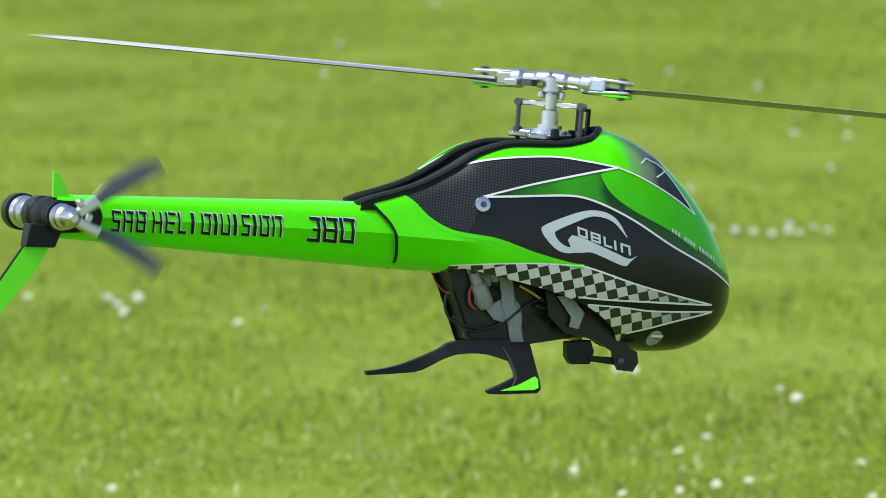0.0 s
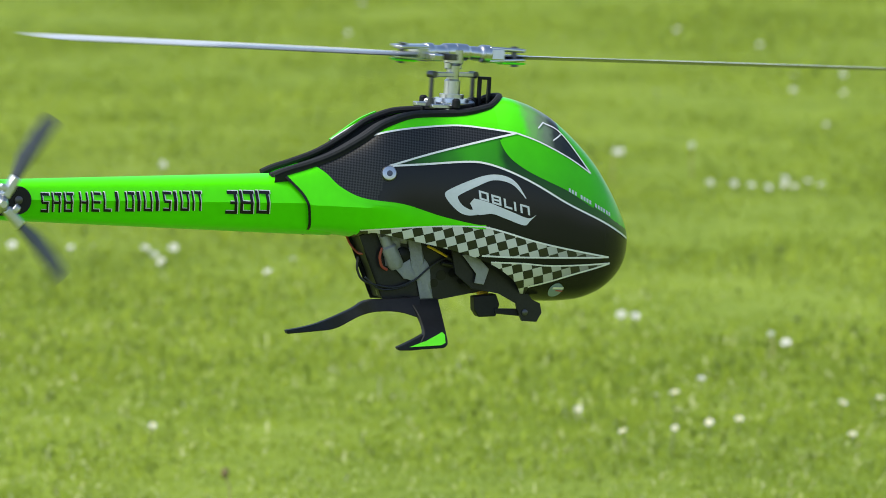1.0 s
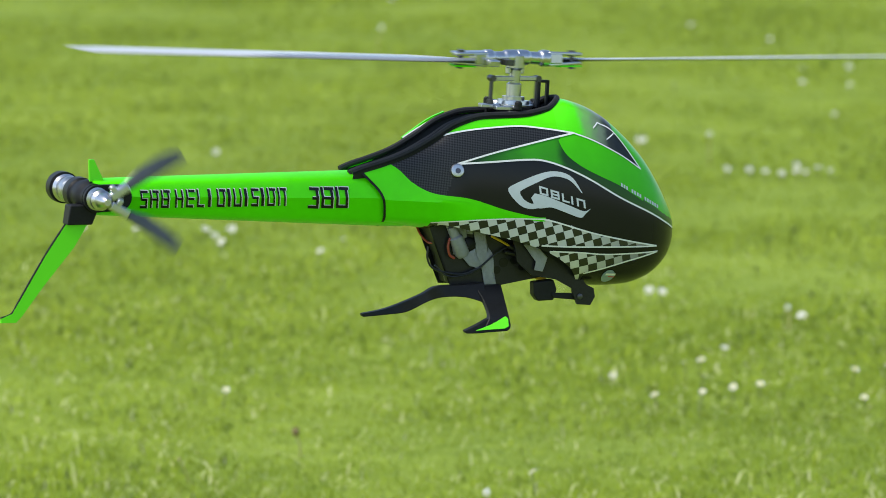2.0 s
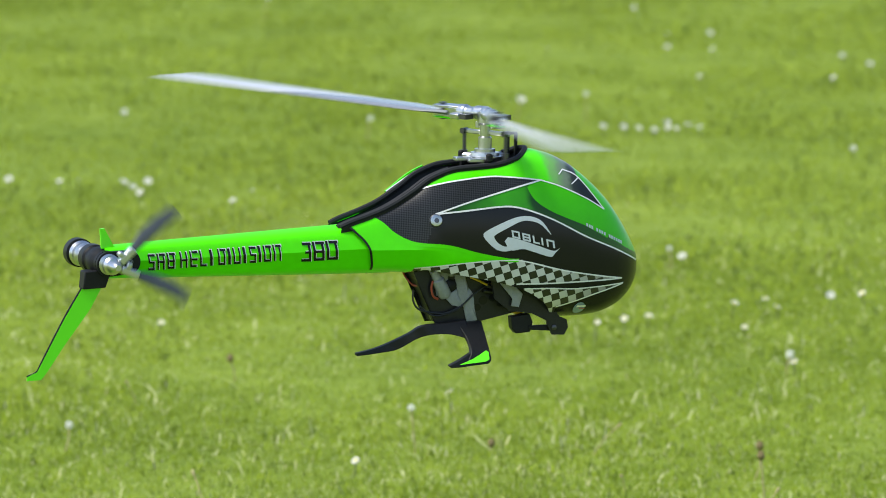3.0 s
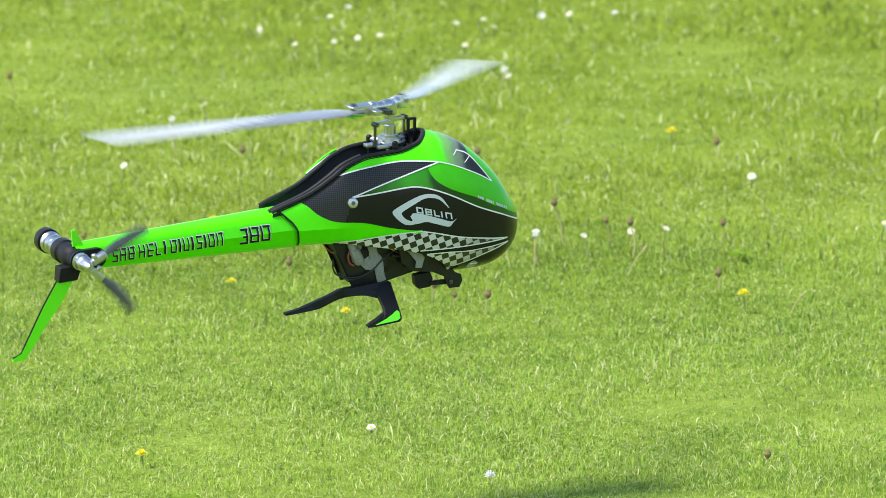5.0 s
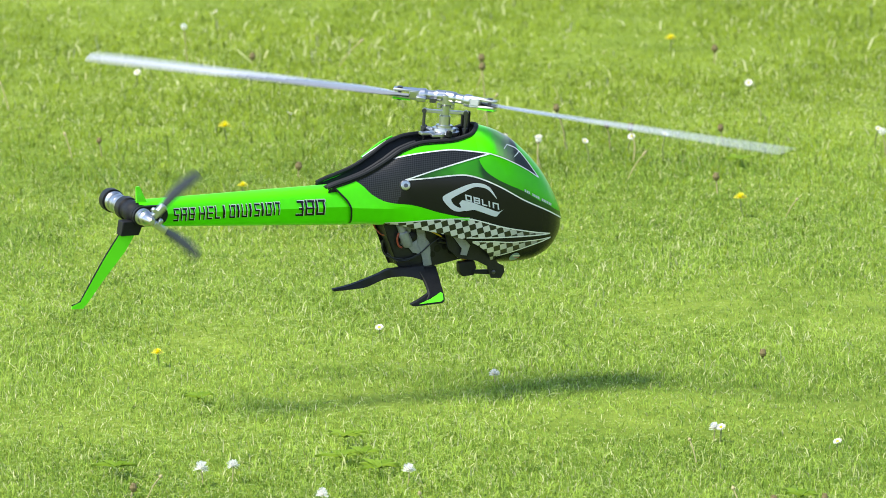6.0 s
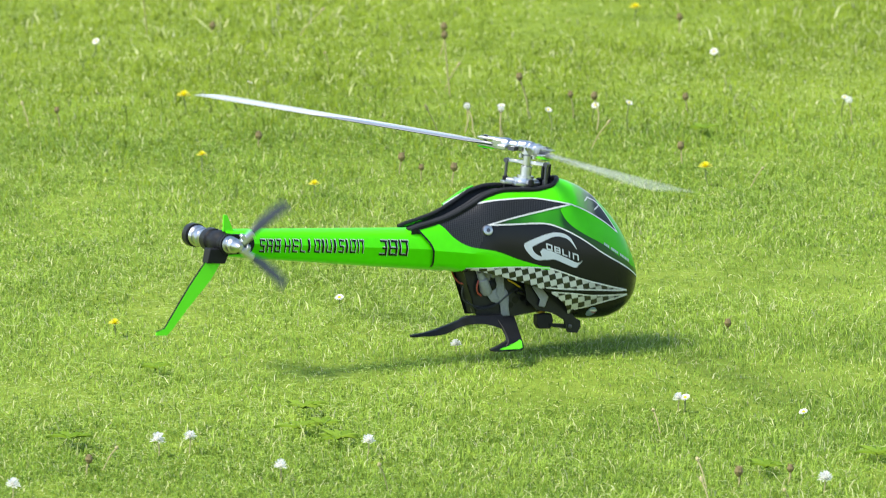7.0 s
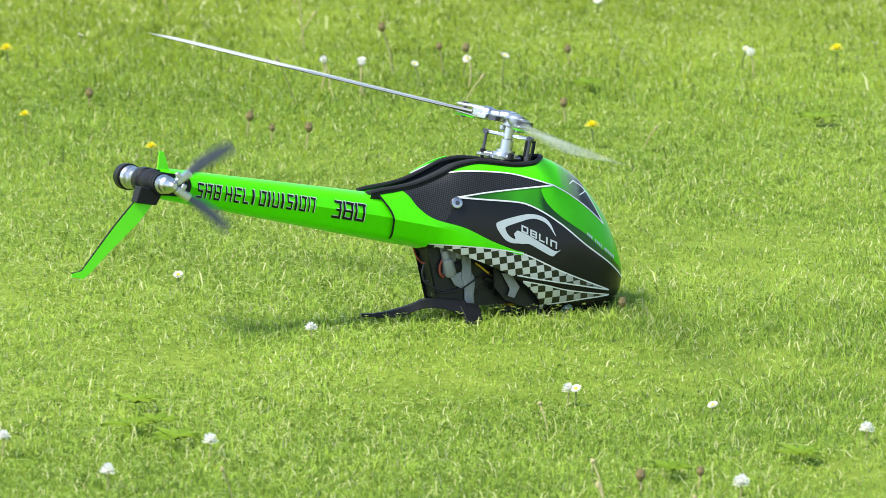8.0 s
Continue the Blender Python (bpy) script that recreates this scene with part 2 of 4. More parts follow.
# ---------------------------------------------------------------- ground and grass
def sheet(name, size, step_near):
    """One lawn that reaches the horizon, a little uneven where it lies near."""
    xs = [-size, -300, -60, -15, -6] + list(np.arange(-3, 4.01, step_near)) + [7, 16, 60, 300, size]
    ys = [-size, -300, -60, -10, 0] + list(np.arange(5, 23.01, step_near)) + [26, 36, 70, 300, size]
    verts = []
    for y in ys:
        for x in xs:
            near = max(0.0, 1 - max(abs(x - 0.3) - 3, 0) / 4) * (1.0 if 4 < y < 24 else 0.0)
            verts.append((x, y, near * 0.006 * (noise.noise((x * 1.7, y * 1.7, 3.1)) + 0.5 * noise.noise((x * 6, y * 6, 1.0))) - 0.006))
    n = len(xs)
    faces = [(j * n + i, j * n + i + 1, (j + 1) * n + i + 1, (j + 1) * n + i) for j in range(len(ys) - 1) for i in range(n - 1)]
    me = bpy.data.meshes.new(name)
    me.from_pydata(verts, [], faces)
    me.shade_smooth()
    me.materials.append(SOIL_GREEN)
    return new(name, me)


ground = tagged(sheet("ground", 1500, 0.12), "short green lawn with worn yellowish patches", "lawn", kind="structure")


def grass(name, label, x0, x1, y0, y1, count, height, width, lean, seed, fade=0.0, mat=None):
    """Bent blades of two quads and a tip, scattered over a stretch of lawn."""
    rng = np.random.default_rng(seed)
    x = rng.uniform(x0, x1, count)
    y = y0 + (y1 - y0) * rng.random(count) + rng.normal(0, fade, count)
    patch = np.sin(x * 5.1 + 1.3 * np.sin(y * 3.7)) * np.sin(y * 4.3 + 1.1 * np.sin(x * 6.3)) + 0.6 * np.sin(x * 17 + y * 9) * np.sin(y * 14 - x * 5)
    h = height * rng.gamma(6, 1 / 6, count) * (1 + 0.3 * patch) * np.interp(y, (9.5, 12, 15), (1, 0.75, 0.5))
    w = width * rng.uniform(0.6, 1.25, count)
    a, tilt = rng.uniform(0, 2 * np.pi, count), lean * rng.gamma(2.2, 1 / 2.2, count)
    face = a + rng.normal(np.pi / 2, 0.6, count)
    dx, dy = np.cos(a), np.sin(a)
    wx, wy = np.cos(face) * w / 2, np.sin(face) * w / 2
    v = np.zeros((count, 5, 3))
    for k, (s, up, half) in enumerate(((0, 0, 1), (0, 0, -1), (0.35, 0.62, 0.85), (0.35, 0.62, -0.85), (1, 1, 0))):
        v[:, k, 0] = x + dx * h * tilt * s + wx * half
        v[:, k, 1] = y + dy * h * tilt * s + wy * half
        v[:, k, 2] = h * up * (1 - 0.25 * np.minimum(tilt, 1.5) * s) - 0.008
    base = np.arange(count)[:, None] * 5
    me = bpy.data.meshes.new(name)
    me.vertices.add(count * 5)
    me.vertices.foreach_set("co", v.ravel())
    me.loops.add(count * 7)
    me.loops.foreach_set("vertex_index", (base + np.array([0, 1, 3, 2, 2, 3, 4])).ravel())
    me.polygons.add(count * 2)
    me.polygons.foreach_set("loop_start", (np.arange(count)[:, None] * 7 + np.array([0, 4])).ravel())
    me.update(calc_edges=True)
    me.materials.append(mat or BLADE_GREEN)
    return tagged(new(name, me), label, "grass", kind="stuff")


grass("grass", "short mown bright green grass blades", -0.66, 1.12, 7.3, 10.5, 500000, 0.0074, 0.00135, 0.95, 3, 0.2)
grass("grass_midfield", "short mown green grass", -1.05, 1.25, 10.3, 13.4, 170000, 0.0125, 0.0024, 0.8, 4, 0.45, MID_GREEN)
grass("grass_distance", "distant short mown grass", -1.8, 1.2, 13.0, 21.5, 190000, 0.018, 0.0048, 0.7, 5, 0.6, FAR_GREEN)


# scattered pale blades stand in for sunlit glints on the grass
grass("glint_grass", "pale blades among the green grass, coloured as glints of light", -0.7, 1.15, 7.3, 11.2, 62000, 0.0078, 0.0014, 0.9, 13, 0.3, PALE_BLADE)
grass("glint_grass_midfield", "pale blades in the further lawn, coloured as glints of light", -1.2, 1.5, 10.8, 14.0, 7000, 0.018, 0.0026, 0.9, 14, 0.3, PALE_BLADE)


def clover(name, label, x0, x1, y0, y1, count, seed):
    """Small flat leaves of clover, three to a stem, among the blades."""
    rng = np.random.default_rng(seed)
    x, y = rng.uniform(x0, x1, count), rng.uniform(y0, y1, count)
    keep = np.sin(x * 3.1 + 2 * np.sin(y * 2.2)) * np.sin(y * 3.7 - x) + rng.normal(0, 0.5, count) > 0.1
    x, y = x[keep], y[keep]
    n = len(x)
    z, r, a = rng.uniform(0.002, 0.007, n), rng.uniform(0.0016, 0.0032, n), rng.uniform(0, 6.28, n)
    v = np.zeros((n, 3, 4, 3))
    for leaf in range(3):
        d = a + leaf * 2.094
        for k, (along, across, up) in enumerate(((0, 0, 0), (0.9, 0.55, 0.25), (1.25, 0, 0.3), (0.9, -0.55, 0.25))):
            v[:, leaf, k, 0] = x + r * (along * np.cos(d) - across * np.sin(d))
            v[:, leaf, k, 1] = y + r * (along * np.sin(d) + across * np.cos(d))
            v[:, leaf, k, 2] = z + r * up
    me = bpy.data.meshes.new(name)
    me.vertices.add(n * 12)
    me.vertices.foreach_set("co", v.ravel())
    me.loops.add(n * 12)
    me.loops.foreach_set("vertex_index", np.arange(n * 12))
    me.polygons.add(n * 3)
    me.polygons.foreach_set("loop_start", np.arange(n * 3) * 4)
    me.update(calc_edges=True)
    me.materials.append(CLOVER_GREEN)
    return tagged(new(name, me), label, "clover", kind="stuff")


clover("clover", "tiny clover leaves among the grass", -0.7, 1.2, 7.2, 12.5, 60000, 8)

# ---------------------------------------------------------------- helper shapes
K = 0.972        # metres for each unit of the drawing of the model aircraft


def part(name, bm, mats, parent, label="", smooth=True, scaled=True, bevel=0.0):
    """Links a bmesh as one mesh object under a thing or a part."""
    if scaled:
        bmesh.ops.scale(bm, vec=(K, K, K), verts=bm.verts)
    bmesh.ops.recalc_face_normals(bm, faces=bm.faces)
    me = bpy.data.meshes.new(name)
    bm.to_mesh(me)
    bm.free()
    if smooth:
        me.shade_smooth()
        me.set_sharp_from_angle(angle=radians(38))
    for m in mats if isinstance(mats, (list, tuple)) else [mats]:
        me.materials.append(m)
    ob = new(name, me)
    ob.parent = parent
    if bevel:
        mod = ob.modifiers.new("bevel", 'BEVEL')
        mod.width, mod.segments, mod.limit_method = bevel, 2, 'ANGLE'
    return tagged(ob, label) if label else ob


def box(bm, cx, cy, cz, sx, sy, sz, turn=None):
    got = bmesh.ops.create_cube(bm, size=1.0)["verts"]
    bmesh.ops.scale(bm, vec=(sx, sy, sz), verts=got)
    if turn:
        bmesh.ops.rotate(bm, cent=(0, 0, 0), matrix=Euler([radians(a) for a in turn]).to_matrix(), verts=got)
    bmesh.ops.translate(bm, vec=(cx, cy, cz), verts=got)
    return bm


def rod(bm, a, b, r, r2=None, sides=16, caps=True):
    """A round bar from a to b."""
    a, b = Vector(a), Vector(b)
    got = bmesh.ops.create_cone(bm, cap_ends=caps, segments=sides, radius1=r, radius2=r if r2 is None else r2, depth=(b - a).length)["verts"]
    m = Matrix.Translation((a + b) / 2) @ (b - a).to_track_quat('Z', 'Y').to_matrix().to_4x4()
    bmesh.ops.transform(bm, matrix=m, verts=got)
    return bm


def lathe(bm, a, b, profile, sides=32):
    """A turned body along the line a to b; profile rows are (share of the way, radius)."""
    a, b = Vector(a), Vector(b)
    q = (b - a).to_track_quat('Z', 'Y')
    rings = []
    for s, r in profile:
        rings.append([bm.verts.new(a.lerp(b, s) + q @ Vector((r * math.cos(2 * math.pi * i / sides), r * math.sin(2 * math.pi * i / sides), 0))) for i in range(sides)])
    for u, v in zip(rings, rings[1:]):
        for i in range(sides):
            bm.faces.new((u[i], u[(i + 1) % sides], v[(i + 1) % sides], v[i]))
    bm.faces.new(rings[0])
    bm.faces.new(rings[-1])
    return bm


def plate(bm, outline, thick):
    """A flat plate: the outline (x, y, z) made thick along y."""
    front = [bm.verts.new((x, y - thick / 2, z)) for x, y, z in outline]
    rear = [bm.verts.new((x, y + thick / 2, z)) for x, y, z in outline]
    bm.faces.new(front)
    bm.faces.new(rear[::-1])
    n = len(outline)
    for i in range(n):
        bm.faces.new((front[i], front[(i + 1) % n], rear[(i + 1) % n], rear[i]))
    bmesh.ops.triangulate(bm, faces=[f for f in bm.faces if len(f.verts) > 4])
    return bm


def tube(bm, points, r, sides=8):
    """A hose through points, rounded at its bends."""
    pts = [Vector(p) for p in flow(points, 6)]
    rings = []
    for i, p in enumerate(pts):
        d = (pts[min(i + 1, len(pts) - 1)] - pts[max(i - 1, 0)]).normalized()
        q = d.to_track_quat('Z', 'Y')
        rings.append([bm.verts.new(p + q @ Vector((r * math.cos(2 * math.pi * k / sides), r * math.sin(2 * math.pi * k / sides), 0))) for k in range(sides)])
    for u, v in zip(rings, rings[1:]):
        s = min(range(sides), key=lambda o: (v[o].co - u[0].co).length)
        for k in range(sides):
            bm.faces.new((u[k], u[(k + 1) % sides], v[(k + 1 + s) % sides], v[(k + s) % sides]))
    bm.faces.new(rings[0])
    bm.faces.new(rings[-1])
    return bm


def flow(points, steps):
    """Points along a smooth curve through the given ones."""
    p = [np.array(q, float) for q in points]
    p = [2 * p[0] - p[1]] + p + [2 * p[-1] - p[-2]]
    out = []
    for a, b, c, d in zip(p, p[1:], p[2:], p[3:]):
        for i in range(steps):
            s = i / steps
            out.append(0.5 * (2 * b + (c - a) * s + (2 * a - 5 * b + 4 * c - d) * s * s + (3 * b - a - 3 * c + d) * s ** 3))
    return out + [p[-2]]


# ---------------------------------------------------------------- the body's form
FULL = 2.4
FORM = dict(
    top=[(-.17, .016), (-.15, .027), (-.135, .0325), (-.113, .0415), (-.086, .058), (-.064, .0735), (-.038, .0822), (0, .0848), (.028, .0872), (.043, .0900), (.062, .0862),
         (.083, .0770), (.103, .0625), (.125, .0415), (.14, .0215), (.1514, .003), (.1602, -.013), (.1664, -.030)],
    low=[(-.17, -.030), (-.12, -.031), (-.08, -.034), (-.05, -.052), (0, -.076), (.05, -.082), (.09, -.082), (.115, -.080), (.1338, -.074), (.1496, -.063),
         (.1602, -.049), (.1664, -.030)],
    mid=[(-.17, -.006), (-.07, -.006), (0, -.01), (.07, -.02), (.1294, -.03), (.1664, -.030)],
    wide=[(-.17, .024), (-.15, .027), (-.1, .035), (-.067, .042), (-.014, .049), (.03, .053), (.07, .055), (.11, .051), (.1294, .0455), (.1426, .038),
          (.1532, .028), (.1611, .016), (.1664, .0015)],
    edge=[(-.17, -.030), (-.085, -.034), (-.074, -.0275), (-.05, -.031), (-.011, -.038), (.024, -.048), (.049, -.062), (.065, -.079), (.07, -.083), (.1664, -.084)],
    rim=[(-.17, .016), (-.15, .018), (-.1, .021), (-.05, .024), (0, .026), (.025, .022), (.036, .014), (.043, 0), (.1664, 0)])


@functools.lru_cache(None)
def form(name, x):
    """The body's height, width and so on at x: a smooth curve that never overshoots its marks."""
    pts = FORM[name]
    xs, ys = [p[0] for p in pts], [p[1] for p in pts]
    d = [(ys[i + 1] - ys[i]) / (xs[i + 1] - xs[i]) for i in range(len(xs) - 1)]
    m = [d[0]] + [0 if a * b <= 0 else 2 * a * b / (a + b) for a, b in zip(d, d[1:])] + [d[-1]]
    x = min(max(x, xs[0]), xs[-1])
    i = max(k for k in range(len(xs) - 1) if xs[k] <= x)
    h = xs[i + 1] - xs[i]
    s = (x - xs[i]) / h
    return (2 * s ** 3 - 3 * s ** 2 + 1) * ys[i] + (s ** 3 - 2 * s ** 2 + s) * h * m[i] + (3 * s ** 2 - 2 * s ** 3) * ys[i + 1] + (s ** 3 - s ** 2) * h * m[i + 1]


def ridge(u, above):
    """The boom's cut: two facets that meet in a crease; u runs from the crease to the top or the foot."""
    return max(0.0, 1 - .28 * u - .72 * u ** 8) if above else max(0.0, 1 - .42 * u - .58 * u ** 8)


def swell(x, u, above):
    """Share of the full width: round at the nose, creased towards the boom."""
    c = min(1.0, max(0.0, (-.045 - x) / .06))
    c = c * c * (3 - 2 * c)
    return (1 - c) * max(0.0, 1 - u ** FULL) ** (1 / FULL) + c * ridge(u, above)


def side(x, z):
    """Half the body's width at x, z."""
    zm = form("mid", x)
    h = form("top", x) - zm if z > zm else zm - form("low", x)
    return form("wide", x) * swell(x, min(1.0, abs(z - zm) / max(h, 1e-6)), z > zm)


def skin(x, z, lift):
    """The point of the right-hand skin at x, z, raised by lift."""
    e = 0.0008
    y = -side(x, z)
    a = Vector((2 * e, -side(x + e, z) + side(x - e, z), 0))
    b = Vector((0, -side(x, z + e) + side(x, z - e), 2 * e))
    n = a.cross(b)
    if n.y > 0:
        n = -n
    return Vector((x, y, z)) + n.normalized() * lift


def inside(poly, x, z):
    hit = False
    for (x0, z0), (x1, z1) in zip(poly, poly[1:] + poly[:1]):
        if (z0 > z) != (z1 > z) and x < (x1 - x0) * (z - z0) / (z1 - z0) + x0:
            hit = not hit
    return hit


# paint borders on the side of the body, x and z
REAR_CURVE = [(-.1277, .0261), (-.1185, .0203), (-.1059, .0092), (-.0865, .0007), (-.0534, -.0026), (-.0218, -.0110), (.0072, -.0166), (.0188, -.0172)]
REAR_LINE = [(-.0839, -.0255), (-.0590, -.0222), (-.0376, -.0199), (-.0101, -.0180), (.0188, -.0174)]
TOP_LINE = [(-.0777, .0538), (-.0632, .0582), (-.0414, .0623), (-.0071, .0657), (.0194, .0644), (.0452, .0617)]
FRONT_TOP = [(-.0663, .0298), (-.0324, .0411), (.0093, .0526), (.0452, .0617)]
FRONT_LOW = [(-.0663, .0298), (-.0331, .0331), (-.0020, .0362), (.0152, .0359), (.0356, .0305), (.0597, .0205), (.0908, .0047), (.1248, -.0094), (.1455, -.0190), (.158, -.0250)]
SHIELD_LOW = [(.0452, .0617), (.0659, .0550), (.0945, .0420), (.1153, .0298)]
SHIELD_TOP = [(.0720, .0708), (.0895, .0619), (.1153, .0298)]
BAND_TOP = [(-.0687, -.0254), (-.0325, -.0208), (.0037, -.0182), (.0317, -.0204), (.0655, -.0288), (.1011, -.0351), (.1345, -.0401)]
BAND_LOW = [(.0178, -.0421), (.0441, -.0422), (.0770, -.0414), (.1345, -.0401)]
WEDGE_TOP = [(.0265, -.0473), (.0545, -.0473), (.0836, -.0483), (.1365, -.0452)]
WEDGE_LOW = [(.0641, -.0676), (.0826, -.0617), (.1052, -.0541), (.1365, -.0454)]
TEAR = [(.0300, .0590), (.0317, .0560), (.0331, .0516), (.0375, .0445), (.0445, .0384), (.0566, .0314), (.0714, .0250), (.0922, .0165), (.1169, .0030), (.145, -.0120)]


def curve2(points):
    return [tuple(p) for p in flow(points, 5)]


FIELDS = [
    (0, [(-.17, .1), (.05, .1), (.0452, .0617)] + curve2(FRONT_TOP)[::-1] + [(-.072, .01), (-.09, -.03), (-.17, -.03)]),
    (1, curve2(REAR_CURVE) + curve2(REAR_LINE)[::-1] + [(-.09, -.05), (-.18, -.05), (-.18, .06), (-.1277, .0261)]),
    (1, curve2(TOP_LINE) + [(.0539, .0602), (.066, .0685), (.066, .11), (-.02, .11), (-.06, .10)]),
    (3, [(.030, .0636), (.0452, .0617), (.0539, .0602), (.0720, .0708), (.0905, .0618), (.0905, .11), (.030, .11)]),
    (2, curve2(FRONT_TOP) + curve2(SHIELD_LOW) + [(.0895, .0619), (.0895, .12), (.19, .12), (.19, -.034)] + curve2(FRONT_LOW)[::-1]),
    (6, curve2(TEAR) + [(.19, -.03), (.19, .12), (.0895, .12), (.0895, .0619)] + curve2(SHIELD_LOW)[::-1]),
    (4, curve2(REAR_LINE) + curve2(BAND_TOP)[15:] + curve2(BAND_LOW)[::-1] + [(.0, -.047), (-.03, -.045), (-.0687, -.036)]),
    (4, curve2(WEDGE_TOP) + curve2(WEDGE_LOW)[::-1] + [(.0645, -.09), (.02, -.065)]),
    (3, curve2(SHIELD_LOW) + curve2(SHIELD_TOP)[::-1] + [(.0539, .0602)]),
]


SEAM = [(-.1560, .0230), (-.1535, .0190), (-.1470, .0125), (-.1375, .0030), (-.1325, -.0060), (-.1290, -.0180), (-.1255, -.0330)]


def seam_at(z):
    return float(np.interp(-z, [-p[1] for p in SEAM], [p[0] for p in SEAM]))


def body_shell():
    """The painted body: two smooth halves, open at the mast and below, coloured field by field."""
    bm = bmesh.new()
    xs = [-.156 + .3223 * i / 175 for i in range(166)] + [.16636 - .0185 * (1 - i / 22) ** 2 for i in range(1, 23)]
    rows = 150
    for sign in (-1, 1):
        grid = []
        for x in xs:
            zm, w = form("mid", x), form("wide", x)
            up, down = form("top", x) - zm, zm - form("low", x)
            hi = math.acos(min(1.0, (form("rim", x) / w) ** (FULL / 2)) if form("rim", x) < w else 1.0)
            lo = math.asin(min(1.0, max(0.0, (zm - form("edge", x)) / max(down, 1e-6)) ** (FULL / 2)))
            line = []
            for j in range(rows + 1):
                a = min(hi, max(-lo, -math.pi / 2 + math.pi * j / rows))
                s = min(1.0, abs(math.sin(a)) ** (2 / FULL))
                line.append(bm.verts.new((x, sign * w * swell(x, s, a > 0), zm + (up if a > 0 else -down) * s)))
            grid.append(line)
        for u, v in zip(grid, grid[1:]):
            for j in range(rows):
                if u[j].co.x < seam_at(u[j].co.z):
                    continue
                f = bm.faces.new((u[j], u[j + 1], v[j + 1], v[j]))
                f.material_index = 5
                c = f.calc_center_median()
                for slot, poly in FIELDS:
                    if inside(poly, c.x, c.z):
                        f.material_index = slot
    bmesh.ops.remove_doubles(bm, verts=bm.verts, dist=0.00012)
    bmesh.ops.delete(bm, geom=[v for v in bm.verts if not v.link_faces], context='VERTS')
    return bm


def stripe(bm, points, width, flank, lift=0.0006, steps=8):
    """A painted line on one flank: 1 is the right-hand one."""
    mid = flow(points, steps)
    if flank:
        rail = []
        for i, p in enumerate(mid):
            d = mid[min(i + 1, len(mid) - 1)] - mid[max(i - 1, 0)]
            n = np.array((-d[1], d[0])) / max(np.hypot(*d), 1e-9) * width / 2
            pair = []
            for q in (p + n, p - n):
                v = skin(q[0], q[1], lift)
                pair.append(bm.verts.new((v.x, v.y * flank, v.z)))
            rail.append(pair)
        for u, v in zip(rail, rail[1:]):
            bm.faces.new((u[0], u[1], v[1], v[0]))
    return bm


def decal(bm, outer, inner, lift=0.0007, steps=6):
    """A painted mark between two border lines with as many marks each."""
    rails = list(zip(flow(outer, steps), flow(inner, steps)))
    grid = [[bm.verts.new(skin(*(a + (b - a) * s), lift)) for s in (0, .33, .67, 1)] for a, b in rails]
    for u, v in zip(grid, grid[1:]):
        for k in range(3):
            bm.faces.new((u[k], u[k + 1], v[k + 1], v[k]))
    return bm


# ---------------------------------------------------------------- the model helicopter
heli = tagged(new("model_helicopter"), "green and black radio-controlled model helicopter, taped landing gear", "helicopter")
# the long lens is focused on the model aircraft
cam.data.dof.use_dof, cam.data.dof.focus_object, cam.data.dof.aperture_fstop = True, heli, 18
PAINTS = [carbon, green_paint, green_shaded, green_fade, chequer_paint, black_paint, green_front_shade]
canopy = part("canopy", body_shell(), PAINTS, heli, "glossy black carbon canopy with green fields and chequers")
canopy.data.set_sharp_from_angle(angle=radians(24))
for line, width in ((TOP_LINE, .0016), (FRONT_TOP, .0018), (FRONT_LOW, .0019), (SHIELD_LOW, .0014), (SHIELD_TOP, .0014), (REAR_LINE, .0013),
                    ([(.0170, -.0175)] + BAND_TOP[3:], .0017), (BAND_LOW, .0017), (WEDGE_TOP, .0015), (WEDGE_LOW, .0017), ([(.066, .0663), (.0720, .0708)], .0014), ([(.079, .0565), (.0895, .0619)], .0013)):
    for flank in (1, -1):
        part("pinstripe", stripe(bmesh.new(), line, width * .85, flank), white_paint, canopy, "thin white pinstripe")
for flank in (1, -1):
    part("paint_edge", stripe(bmesh.new(), [(x, z - .0006) for x, z in REAR_CURVE], .0036, flank, .00025), green_paint, canopy)
    part("paint_edge", stripe(bmesh.new(), TEAR[1:9], .0034, flank, .00025), green_front_shade, canopy)

# the curled white mark, the white bars beside it and the small emblem
MARK_OUT = [(.0527, .0080), (.0435, .0206), (.0329, .0260), (.0188, .0262), (.0027, .0209), (-.0154, .0123), (-.0183, .0077), (-.0131, .0005), (-.0047, -.0063), (.0034, -.0084), (.0126, -.0072)]
MARK_IN = [(.0523, .0075), (.0417, .0178), (.0321, .0215), (.0213, .0215), (.0076, .0155), (-.0054, .0087), (-.0070, .0055), (-.0029, .0), (.0039, -.0034), (.0080, -.0026), (.0118, -.0010)]
part("white_mark", decal(bmesh.new(), MARK_OUT, MARK_IN), mark_white, canopy, "curled white mark")
part("white_mark", decal(bmesh.new(), [(.0068, .0061), (.0163, .0042), (.0273, .0007), (.0418, -.0044), (.0550, -.0087), (.0619, -.0059)],
                         [(.0034, .0019), (.0100, -.0072), (.0232, -.0063), (.0353, -.0098), (.0517, -.0148), (.0566, -.0113)], .0009), mark_white, canopy, "broad white mark")
